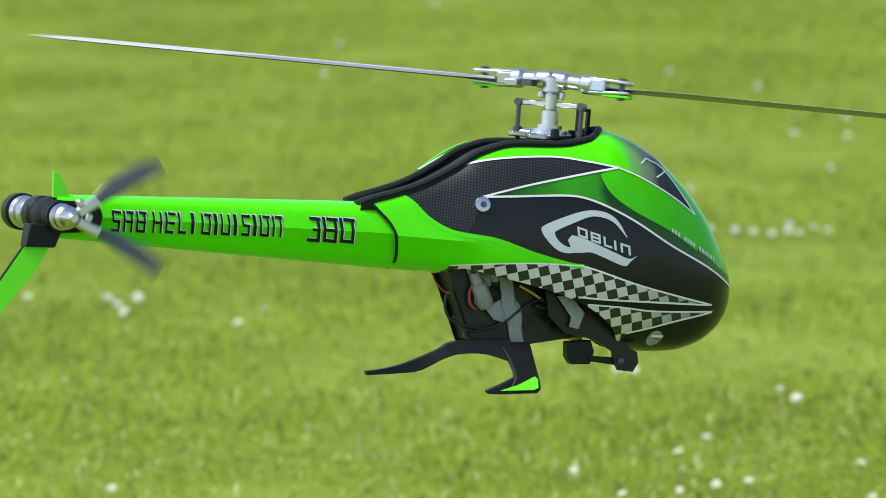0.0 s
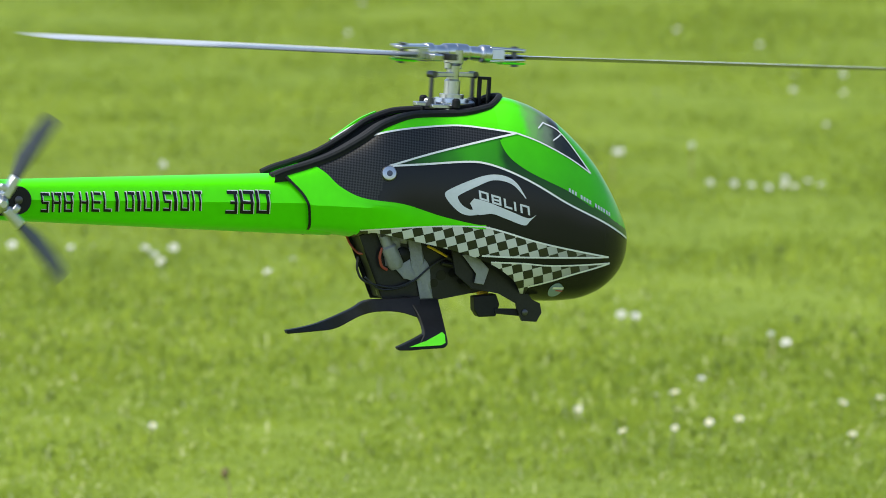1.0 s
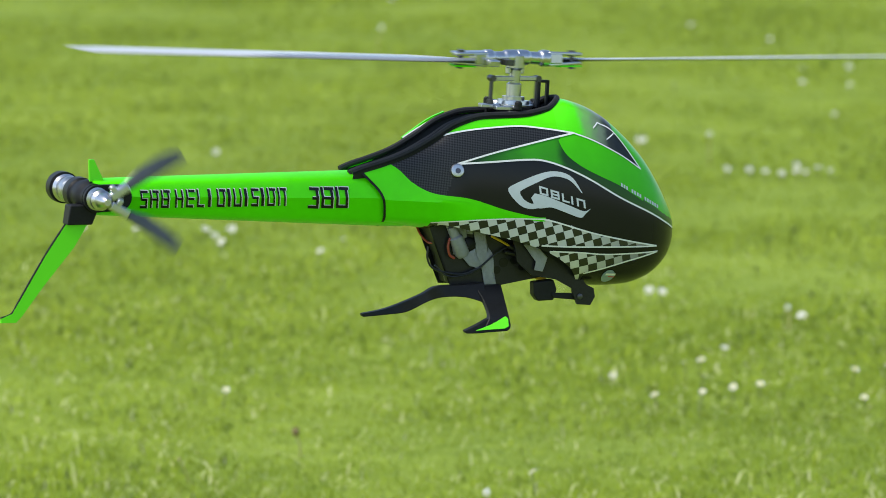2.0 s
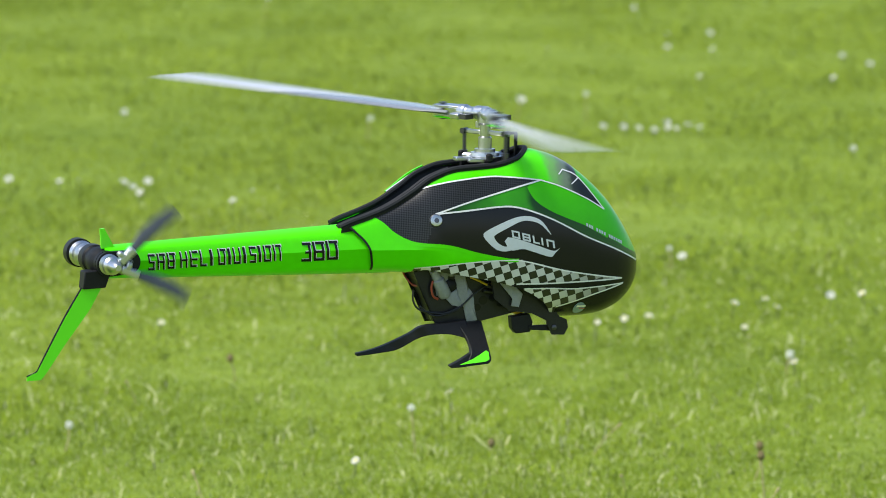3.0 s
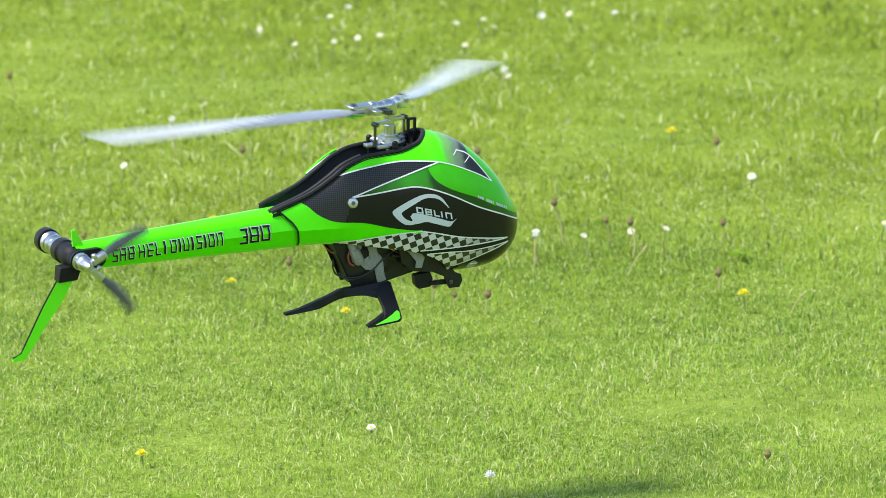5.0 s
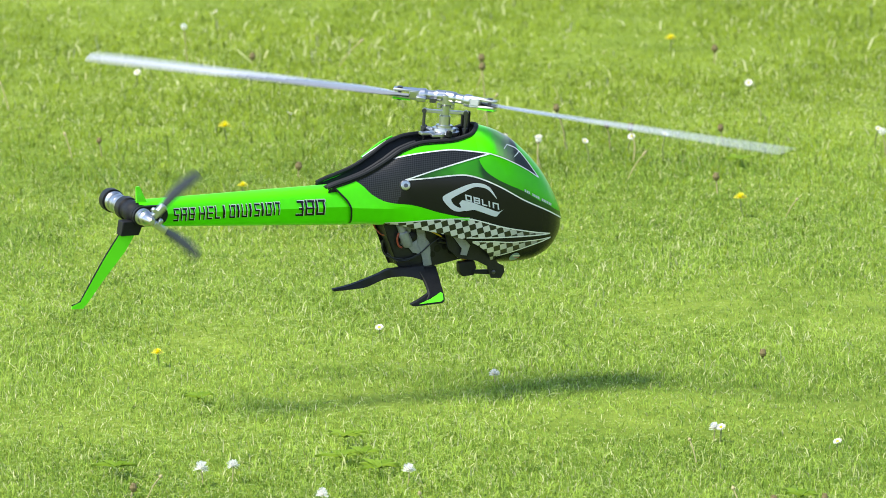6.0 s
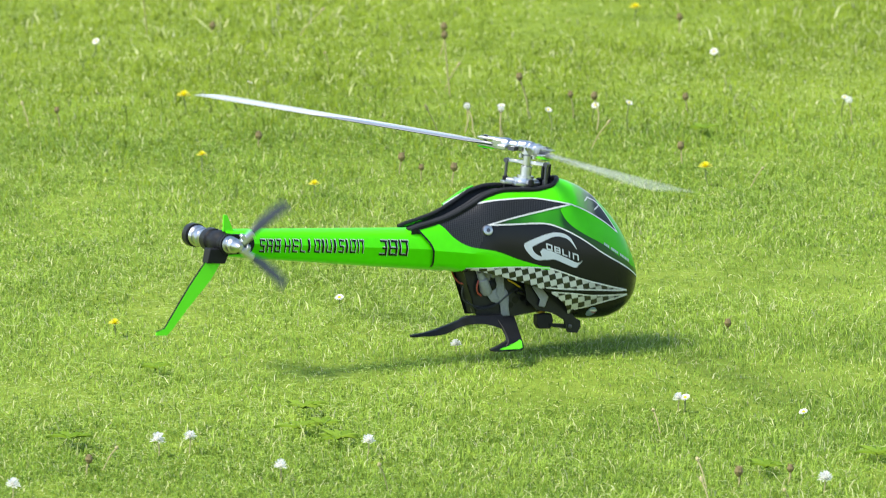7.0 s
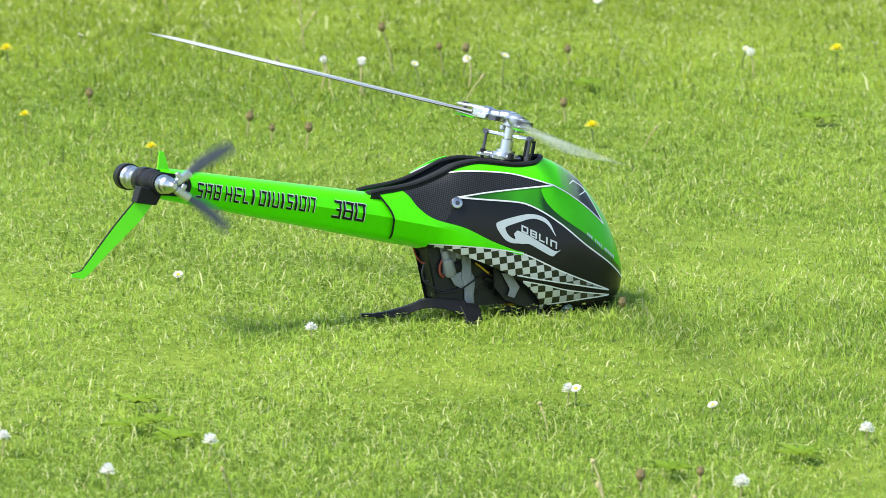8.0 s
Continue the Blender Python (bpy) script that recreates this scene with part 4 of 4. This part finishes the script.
BLADES, TAIL_BLADES = {0: [], 180: []}, {0: [], 180: []}      # each blade with what turns along with it
for s in (0, 180):
    turn = Matrix.Rotation(radians(-5.5), 4, 'X')
    bm = wing(.448, .046)
    bmesh.ops.transform(bm, matrix=turn, verts=bm.verts)
    BLADES[s].append(part("rotor_blade", bm, [blade_grey, blade_sheen, blade_under], rotor, "long slender grey carbon rotor blade"))
    bm = bmesh.new()
    lathe(bm, (0, 0, .003), (.034, 0, .0015), [(0, .0072), (.35, .0072), (.4, .0058), (.7, .0058), (.75, .0078), (1, .0078)], 20)
    box(bm, .039, 0, .0013, .014, .0125, .0100)
    box(bm, .049, 0, .0058, .034, .0120, .0032, (0, 2, 0))
    box(bm, .049, 0, -.0036, .034, .0115, .0030, (0, -3, 0))
    box(bm, .030, .010, -.001, .012, .010, .006)
    bmesh.ops.transform(bm, matrix=turn, verts=bm.verts)
    BLADES[s].append(part("blade_grip", bm, aluminium, rotor, "machined aluminium blade grip", bevel=.0014))
    bm = bmesh.new()
    rod(bm, (.058, 0, -.0065), (.058, 0, .0078), .0024)
    rod(bm, (.058, 0, .0072), (.058, 0, .0088), .0034)
    rod(bm, (.058, 0, -.0085), (.058, 0, -.0066), .0032)
    bmesh.ops.transform(bm, matrix=turn, verts=bm.verts)
    BLADES[s].append(part("grip_bolt", bm, dark_steel, rotor))
    bm = box(bmesh.new(), .055, 0, -.0058, .022, .010, .0016)
    bmesh.ops.transform(bm, matrix=turn, verts=bm.verts)
    BLADES[s].append(part("grip_plate", bm, green_paint, rotor, "green anodised plate"))
    bm = bmesh.new()
    rod(bm, (.0255, .003, -.040), (.0255, .003, -.015), .0019)
    rod(bm, (.0255, .003, -.043), (.0255, .003, -.036), .0034)
    rod(bm, (.0255, -.001, -.0165), (.0255, .007, -.0165), .0030)
    box(bm, .015, .012, -.001, .008, .012, .005)
    bmesh.ops.transform(bm, matrix=Matrix.Rotation(radians(s), 4, 'Z'), verts=bm.verts)
    part("pitch_link", bm, dark_steel, rotor, "dark steel pitch link")
    bm = box(bmesh.new(), .0125, .002, -.0165, .025, .0055, .0042)
    rod(bm, (.008, .002, -.012), (.008, .002, -.006), .0028)
    bmesh.ops.transform(bm, matrix=Matrix.Rotation(radians(s), 4, 'Z'), verts=bm.verts)
    part("follower_arm", bm, aluminium, rotor, "silver follower arm", bevel=.0008)

# tail: bearing barrel across the boom, cover, fins, spinning rotor
TAIL = Vector((-.4045, 0, -.0130))
def barrel(y0, y1, profile, mat, name, label=""):
    part(name, lathe(bmesh.new(), TAIL + Vector((0, y0, 0)), TAIL + Vector((0, y1, 0)), profile), mat, heli, label)


barrel(.088, .074, [(0, .0125), (.2, .0145), (1, .0145)], black_plastic, "pulley")
barrel(.074, .066, [(0, .0112), (.5, .0130), (1, .0112)], aluminium, "bearing_ring")
barrel(.066, .040, [(0, .0098), (.25, .0120), (.4, .0120), (.45, .0100), (1, .0125)], aluminium, "tail_shaft_case", "silver tail shaft housing")
barrel(.040, -.016, [(0, .0120), (.08, .0145), (.3, .0145), (.33, .0128), (.55, .0128), (.58, .0148), (.8, .0148), (.85, .0128), (1, .0128)], black_plastic, "tail_case", "black plastic tail case")
barrel(-.016, -.036, [(0, .0100), (.3, .0105), (.35, .0078), (.6, .0078), (.65, .0095), (.85, .0095), (1, .0070)], aluminium, "pitch_slider", "silver tail pitch slider")
COVER = [(-.4045 + .0125 * math.cos(a), -.0185, -.013 + .0125 * math.sin(a)) for a in (radians(90 + 15 * k) for k in range(13))] + \
        [(-.3835 + .0118 * math.cos(a), -.0185, -.0115 + .0118 * math.sin(a)) for a in (radians(-90 + 15 * k) for k in range(13))]
cover = part("tail_cover", plate(bmesh.new(), COVER, .006), black_plastic, heli, "rounded black tail side cover", bevel=.001)
part("cover_screw", lathe(bmesh.new(), (-.3830, -.0210, -.0112), (-.3830, -.0232, -.0112), [(0, .0034), (.8, .0034), (1, .002)], 20), dark_steel, cover)
BRACKET = [(-0.4277, -0.008, -0.0202), (-0.3996, -0.008, -0.0189), (-0.4058, -0.008, -0.0371), (-0.4293, -0.008, -0.0382)]
part("fin_bracket", plate(bmesh.new(), BRACKET, .016), black_plastic, heli, bevel=.001)
FIN = [(-0.4276, -0.006, -0.0377), (-0.4071, -0.006, -0.0368), (-0.4189, -0.006, -0.0587), (-0.4464, -0.006, -0.0958), (-0.4637, -0.006, -0.1214), (-0.4697, -0.006, -0.1285), (-0.4840, -0.006, -0.1291), (-0.4838, -0.006, -0.1250), (-0.4737, -0.006, -0.1204), (-0.4675, -0.006, -0.1091), (-0.4459, -0.006, -0.0682)]
fin = part("lower_fin", plate(bmesh.new(), FIN, .0022), green_vivid, heli, "bright green lower tail fin")
part("fin_edge", tube(bmesh.new(), [(x - .0003, y, z) for x, y, z in (FIN[0], FIN[10], FIN[9], FIN[8], FIN[7])], .0011, 6), black_plastic, fin)
UPPER = [(-0.4097, -0.006, 0.0210), (-0.4051, -0.006, 0.0213), (-0.4002, -0.006, 0.0125), (-0.3943, -0.006, 0.0018), (-0.4080, -0.006, 0.0011)]
part("upper_fin", plate(bmesh.new(), UPPER, .0022), green_vivid, heli, "small green upper tail fin")

tail_rotor = part("tail_rotor", lathe(bmesh.new(), (0, .008, 0), (0, -.010, 0), [(0, .0070), (.3, .0075), (.5, .0060), (.8, .0055), (1, .0030)]), aluminium, heli, "aluminium tail rotor hub")
TAIL_HUB = (TAIL + Vector((0, -.042, 0))) * K
tail_rotor.matrix_basis = pose(*TAIL_HUB)
for s in (0, 180):
    bm = bmesh.new()
    rings = []
    for x, half, thick, bend in ((.022, .0035, .003, 0), (.030, .0048, .0026, .0008), (.042, .0066, .0022, .0015), (.064, .0072, .0020, .0005), (.078, .0062, .0014, -.0015), (.084, .004, .0008, -.003)):
        rings.append([bm.verts.new((x, thick / 2 * math.sin(a) + .25 * half * math.cos(a), half * math.cos(a) + bend)) for a in (2 * math.pi * k / 16 for k in range(16))])
    for u, v in zip(rings, rings[1:]):
        for k in range(16):
            bm.faces.new((u[k], u[(k + 1) % 16], v[(k + 1) % 16], v[k]))
    bm.faces.new(rings[0])
    bm.faces.new(rings[-1])
    TAIL_BLADES[s].append(part("tail_blade", bm, blade_dark, tail_rotor, "short dark grey tail rotor blade"))
    bm = bmesh.new()
    box(bm, .016, 0, 0, .020, .009, .008)
    box(bm, .012, -.003, .006, .006, .004, .007)
    TAIL_BLADES[s].append(part("tail_grip", bm, aluminium, tail_rotor, bevel=.0015))


# ---------------------------------------------------------------- flowers and weeds in the lawn
def stalk(base, top, r, bow):
    mid = [(base[k] + top[k]) / 2 + bow[k] for k in range(3)]
    return tube(bmesh.new(), [base, mid, top], r, 6)


def head_of(kind, rng, size):
    """The flower's head about its own centre."""
    bm = bmesh.new()
    if kind == "clock":
        for k in range(90):
            z = 1 - 2 * (k + .5) / 90
            a = k * 2.399963
            d = Vector((math.sqrt(1 - z * z) * math.cos(a), math.sqrt(1 - z * z) * math.sin(a), z)) * size * rng.uniform(.8, 1.05)
            t = d.to_track_quat('Z', 'Y')
            for b in (0, 2.1, 4.2):
                e = t @ Vector((math.cos(b), math.sin(b), .3)) * size * .3
                n = t @ Vector((-math.sin(b), math.cos(b), 0)) * size * .05
                v = [bm.verts.new(p) for p in (d * .55 - n, d * .55 + n, d + e)]
                bm.faces.new(v)
    elif kind == "daisy":
        tilt = Euler((rng.uniform(-.1, .9), rng.uniform(-.6, .6), 0)).to_matrix()
        for ring, (count, length, rise) in enumerate(((13, 1.0, .12), (13, .85, .3))):
            for k in range(count):
                a = 2 * math.pi * (k + .5 * ring) / count
                d, n = Vector((math.cos(a), math.sin(a), 0)), Vector((-math.sin(a), math.cos(a), 0))
                pts = [d * size * .25 - n * size * .08, d * size * .25 + n * size * .08, d * size * length * .8 + n * size * .15 + Vector((0, 0, rise * size)),
                       d * size * length + Vector((0, 0, rise * size)), d * size * length * .8 - n * size * .15 + Vector((0, 0, rise * size))]
                bm.faces.new([bm.verts.new(tilt @ p) for p in pts])
    elif kind == "yellow":
        for ring, (count, length, rise) in enumerate(((18, 1.0, .15), (16, .85, .45), (12, .6, .75), (8, .35, .95))):
            for k in range(count):
                a = 2 * math.pi * (k + .37 * ring) / count
                d, n = Vector((math.cos(a), math.sin(a), 0)), Vector((-math.sin(a), math.cos(a), 0))
                up = Vector((0, 0, rise * size * .8))
                bm.faces.new([bm.verts.new(p) for p in (-n * size * .05, n * size * .05, d * size * length + n * size * .09 + up, d * size * length - n * size * .09 + up)])
    elif kind == "fluff":
        for k in range(240):
            a, b = rng.uniform(0, 2 * math.pi), rng.uniform(-.2, 1.5)
            d = Vector((math.cos(a) * math.cos(b), math.sin(a) * math.cos(b), math.sin(b))) * size * rng.uniform(.5, 1.2)
            n = d.cross(Vector((rng.uniform(-1, 1), rng.uniform(-1, 1), 1))).normalized() * size * .075
            bm.faces.new([bm.verts.new(p) for p in (d * .1 - n * .3, d * .1 + n * .3, d + n, d - n)])
    else:
        lathe(bm, (0, 0, -size), (0, 0, size * 1.2), [(0, size * .25), (.2, size * .7), (.5, size * .95), (.8, size * .7), (1, size * .3)], 9)
        for k in range(14):
            a = rng.uniform(0, 2 * math.pi)
            d = Vector((math.cos(a), math.sin(a), 0)) * size * .5
            bm.faces.new([bm.verts.new(p) for p in (d + Vector((0, 0, size * .5)), d * .6 + Vector((0, 0, size * .6)), d * 1.9 + Vector((0, 0, size * rng.uniform(.9, 1.9))))])
    return bm


KINDS = {"daisy": ("daisy", "small white daisy standing in the lawn", PETAL, STALK, .0062), "clock": ("dandelion_clock", "pale dandelion seed head on a bare stalk", FLUFF, DRY, .0060),
         "yellow": ("dandelion", "yellow dandelion flower in the lawn", YOLK, STALK, .0095), "bud": ("withered_dandelion", "withered brown dandelion head on a dry stalk", BROWN, DRY, .0052),
         "fluff": ("seed_tuft", "tuft of white dandelion seed fluff on the grass", FLUFF, DRY, .0076)}


def flower(kind, x, y, h, size=1.0):
    """A stalk that rises from the turf and its head, h above the ground."""
    name, label, mat, stem_mat, r = KINDS[kind]
    rng = random.Random(int(x * 1000) * 7 + int(y * 1000))
    r *= size * rng.uniform(.8, 1.15)
    thing = tagged(new(name), label, "flower", "flowers in the lawn")
    lean = (rng.uniform(-.25, .25) * h, rng.uniform(-.25, .25) * h)
    thing.location = (x + lean[0], y + lean[1], 0)
    part("stalk", stalk((0, 0, -.006), (-lean[0], -lean[1], h - r * .3), .0011 if kind != "fluff" else .0008, (rng.uniform(-.1, .1) * h, 0, 0)), stem_mat, thing, scaled=False)
    hd = part("head", head_of(kind, rng, r), mat, thing, smooth=False, scaled=False)
    hd.location = (-lean[0], -lean[1], h)
    if kind == "daisy" and y < 12.8:
        part("yellow_eye", lathe(bmesh.new(), (0, 0, 0), (0, 0, r * .35), [(0, r * .32), (.6, r * .28), (1, r * .1)], 10), YOLK, hd, scaled=False)
    return thing


DAISIES = (
    [(-0.759, 14.463, 0.020), (-0.738, 14.375, 0.020), (-0.716, 14.472, 0.020), (-0.719, 14.282, 0.020), (-0.875, 14.466, 0.020), (-0.842, 14.482, 0.020), (-0.549, 14.155, 0.020), (-0.521, 14.326, 0.020), (0.108, 15.484, 0.030), (0.148, 15.468, 0.030), (0.177, 15.442, 0.030), (0.206, 15.408, 0.030), (0.233, 15.453, 0.030), (0.250, 15.427, 0.030), (0.273, 15.508, 0.030), (0.295, 15.456, 0.030), (0.225, 13.336, 0.030), (0.011, 13.631, 0.025), (0.081, 12.351, 0.030), (0.077, 12.762, 0.020), (0.110, 12.948, 0.020), (0.053, 12.735, 0.020), (-0.580, 12.417, 0.020), (0.258, 17.209, 0.040), (0.355, 17.154, 0.040), (0.022, 18.593, 0.030), (0.234, 15.552, 0.030), (0.082, 12.591, 0.020)]
    + [(0.015, 12.389, 0.020), (0.303, 12.374, 0.020), (-0.009, 13.649, 0.020), (-0.130, 11.577, 0.030), (-0.245, 10.981, 0.020), (0.344, 12.719, 0.020), (0.295, 12.668, 0.020), (0.497, 12.793, 0.020), (0.365, 11.985, 0.020), (0.575, 15.068, 0.030), (-0.969, 14.499, 0.020), (0.681, 16.815, 0.030), (0.359, 12.618, 0.020), (0.580, 12.860, 0.020), (0.617, 12.844, 0.020), (0.417, 10.222, 0.030), (0.534, 10.252, 0.035), (-0.010, 10.608, 0.012), (0.489, 10.326, 0.020), (0.351, 10.260, 0.030), (0.493, 8.190, 0.012), (0.623, 8.102, 0.012), (0.102, 8.852, 0.010), (0.697, 10.904, 0.012), (0.850, 10.329, 0.030), (1.031, 10.464, 0.015), (0.629, 17.013, 0.014), (0.592, 16.492, 0.014)]
    + [(0.449, 12.820, 0.014), (-0.835, 15.750, 0.014), (-0.050, 15.994, 0.014), (0.261, 17.533, 0.014), (-0.003, 17.166, 0.014), (0.315, 16.519, 0.014), (-0.680, 19.293, 0.014), (0.196, 18.236, 0.014), (-0.047, 12.639, 0.014), (0.123, 12.520, 0.014), (0.161, 12.553, 0.014), (0.358, 17.567, 0.014)])
for x, y, h in DAISIES:
    if y > 12.8:
        flower("daisy", x, y, min(h, .014), 1.2)
    else:
        flower("daisy", x, y, h)
for x, y, h in [(-0.176, 11.202, 0.060), (-0.641, 11.243, 0.030), (-0.054, 15.658, 0.050), (-0.339, 15.362, 0.040), (0.204, 13.311, 0.030), (0.835, 13.824, 0.040), (0.359, 11.988, 0.030), (0.854, 10.304, 0.030), (0.300, 10.201, 0.040), (0.348, 10.175, 0.040), (-0.643, 18.076, 0.050), (0.076, 15.656, 0.060), (-0.507, 20.032, 0.050)]:
    flower("clock", x, y, h)
for x, y, h in [(-0.106, 10.433, 0.020), (-0.076, 9.894, 0.020), (0.614, 9.775, 0.020), (0.601, 11.361, 0.015), (0.078, 9.693, 0.012), (-0.174, 8.672, 0.012), (0.970, 10.351, 0.025)]:
    flower("yellow", x, y, h)
for x, y, h in [(0.302, 10.230, 0.035), (0.348, 10.191, 0.035), (0.381, 10.371, 0.055), (0.277, 10.552, 0.090), (0.591, 9.957, 0.020), (0.624, 10.402, 0.020), (0.200, 9.870, 0.020), (0.226, 9.812, 0.015), (0.270, 9.782, 0.020), (-0.287, 10.301, 0.020), (0.003, 10.112, 0.012), (-0.068, 11.199, 0.012), (0.484, 10.252, 0.045), (0.663, 11.217, 0.020), (0.574, 8.677, 0.008), (-0.187, 7.855, 0.012), (0.527, 7.770, 0.012), (0.585, 7.785, 0.012), (0.455, 10.365, 0.030), (-0.453, 11.928, 0.030), (0.288, 10.986, 0.040)]:
    flower("bud", x, y, h)
for x, y, h in [(0.124, 7.947, 0.012), (0.025, 7.812, 0.012), (-0.112, 7.959, 0.012), (-0.076, 7.975, 0.012), (0.238, 8.555, 0.006), (-0.266, 7.717, 0.012), (0.619, 7.728, 0.012), (0.486, 8.193, 0.010), (0.764, 7.986, 0.010)]:
    flower("fluff", x, y, h)


def straw(x, y, h, turn):
    """A dry grass stem that leans out of the turf."""
    rng = random.Random(int(x * 1000) + int(y * 1000))
    d = (math.cos(turn) * h * rng.uniform(.5, 1.0), math.sin(turn) * h * .5)
    thing = tagged(new("dry_straw"), "dry straw-coloured grass stem in the lawn", "straw", "dry stems in the lawn")
    thing.location = (x, y, 0)
    part("stem", tube(bmesh.new(), [(0, 0, -.004), (d[0] * .5, d[1] * .5, h * .55), (d[0], d[1], h)], .0008, 6), DRY, thing, scaled=False)
    part("ear", lathe(bmesh.new(), (d[0] * .93, d[1] * .93, h * .93), (d[0] * 1.12, d[1] * 1.12, h * 1.12), [(0, .0010), (.4, .0024), (.8, .0017), (1, .0004)], 8), DRY, thing, scaled=False)
    return thing


for k, (x, y, h) in enumerate([(0.676, 9.755, 0.030), (0.457, 8.062, 0.030), (0.142, 7.752, 0.040), (0.471, 10.077, 0.050), (-0.324, 10.253, 0.050), (0.263, 10.100, 0.080), (0.279, 10.629, 0.050), (0.488, 7.603, 0.050), (0.110, 10.855, 0.030), (-0.172, 7.872, 0.030), (0.491, 7.747, 0.040), (0.576, 7.638, 0.030), (0.069, 11.206, 0.050), (-0.435, 10.753, 0.050), (-0.577, 11.698, 0.040)]):
    straw(x, y, h * .7, k * 2.1)


def rosette(x, y, r):
    """A flat weed: toothed leaves that spread from one root."""
    rng = random.Random(int(x * 977) + int(y * 131))
    thing = tagged(new("weed"), "flat dark green weed rosette in the lawn", "weed", "weeds in the lawn")
    thing.location = (x, y, -.002)
    for k in range(rng.randint(5, 8)):
        a = k * 2.4 + rng.uniform(-.3, .3)
        length, bm = r * rng.uniform(.7, 1.15), bmesh.new()
        rows = []
        for i in range(7):
            s = i / 6
            half = r * .24 * math.sin(math.pi * min(1, .12 + s * .9)) * (1 if i % 2 else .7)
            z = .005 + .003 * math.sin(s * 2.6)
            rows.append([bm.verts.new((length * s, e * half, z - abs(e) * -.003)) for e in (-1, 0, 1)])
        for u, v in zip(rows, rows[1:]):
            for j in range(2):
                bm.faces.new((u[j], u[j + 1], v[j + 1], v[j]))
        leaf = part("leaf", bm, WEED, thing, scaled=False)
        leaf.rotation_euler = (0, rng.uniform(-.16, .0), a)
    return thing


for x, y, h in [(0.047, 8.063, 0.004), (0.072, 8.081, 0.004), (0.902, 9.914, 0.004)] + [(0.637, 10.207, 0.004), (0.052, 8.180, 0.004), (-0.120, 8.420, 0.004), (0.090, 8.000, 0.004), (-0.210, 8.010, 0.004), (0.560, 7.830, 0.004), (0.690, 7.900, 0.004)]:
    rosette(x, y, .026)


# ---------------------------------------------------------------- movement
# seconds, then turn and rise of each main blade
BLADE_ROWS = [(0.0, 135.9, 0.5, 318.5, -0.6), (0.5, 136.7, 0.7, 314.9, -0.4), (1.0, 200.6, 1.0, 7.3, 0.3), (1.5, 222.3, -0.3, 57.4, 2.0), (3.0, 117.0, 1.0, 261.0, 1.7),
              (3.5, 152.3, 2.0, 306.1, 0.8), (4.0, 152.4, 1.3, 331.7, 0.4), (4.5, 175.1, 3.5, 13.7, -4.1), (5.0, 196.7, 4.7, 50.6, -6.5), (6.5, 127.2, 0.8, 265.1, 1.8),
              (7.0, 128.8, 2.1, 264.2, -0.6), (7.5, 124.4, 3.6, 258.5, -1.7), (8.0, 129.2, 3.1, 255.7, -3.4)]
# seconds, then turn of each tail blade
TAIL_ROWS = [(0.0, 324, 23), (0.5, 330, 28), (1.0, 298, 45), (1.5, 331, 30), (3.0, 317, 22), (3.5, 307, 74), (4.0, 318, 33), (4.5, 287, 66), (5.0, 333, 45), (6.5, 307, 27),
             (7.0, 317, 31), (7.5, 309, 19), (8.0, 318, 24)]


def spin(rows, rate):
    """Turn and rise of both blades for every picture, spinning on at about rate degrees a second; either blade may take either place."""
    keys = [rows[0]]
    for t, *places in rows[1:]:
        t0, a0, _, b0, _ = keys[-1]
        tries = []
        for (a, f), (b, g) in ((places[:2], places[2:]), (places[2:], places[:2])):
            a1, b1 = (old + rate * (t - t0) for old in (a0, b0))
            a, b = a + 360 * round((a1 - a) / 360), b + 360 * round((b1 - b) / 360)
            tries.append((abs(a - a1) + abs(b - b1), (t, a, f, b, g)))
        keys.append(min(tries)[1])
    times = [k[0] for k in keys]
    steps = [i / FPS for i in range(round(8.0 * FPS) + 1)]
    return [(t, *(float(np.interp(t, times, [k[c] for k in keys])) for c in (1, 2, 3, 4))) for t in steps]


def motions():
    walk(heli, [(t, pose(x, y, z, rx, ry, rz)) for t, x, y, z, rx, ry, rz in FLIGHT_ROWS])
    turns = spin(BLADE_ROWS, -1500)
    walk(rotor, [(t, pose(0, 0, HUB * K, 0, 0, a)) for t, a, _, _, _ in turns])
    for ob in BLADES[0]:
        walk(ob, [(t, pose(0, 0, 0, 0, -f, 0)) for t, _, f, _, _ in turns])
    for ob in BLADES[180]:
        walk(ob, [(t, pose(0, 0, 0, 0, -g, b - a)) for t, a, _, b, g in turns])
    turns = spin([(t, a, 0, b, 0) for t, a, b in TAIL_ROWS], 2100)
    walk(tail_rotor, [(t, pose(*TAIL_HUB) @ Matrix.Rotation(radians(a), 4, 'Y')) for t, a, _, _, _ in turns])
    for ob in TAIL_BLADES[180]:
        walk(ob, [(t, Matrix.Rotation(radians(b - a), 4, 'Y')) for t, a, _, b, _ in turns])


motions()
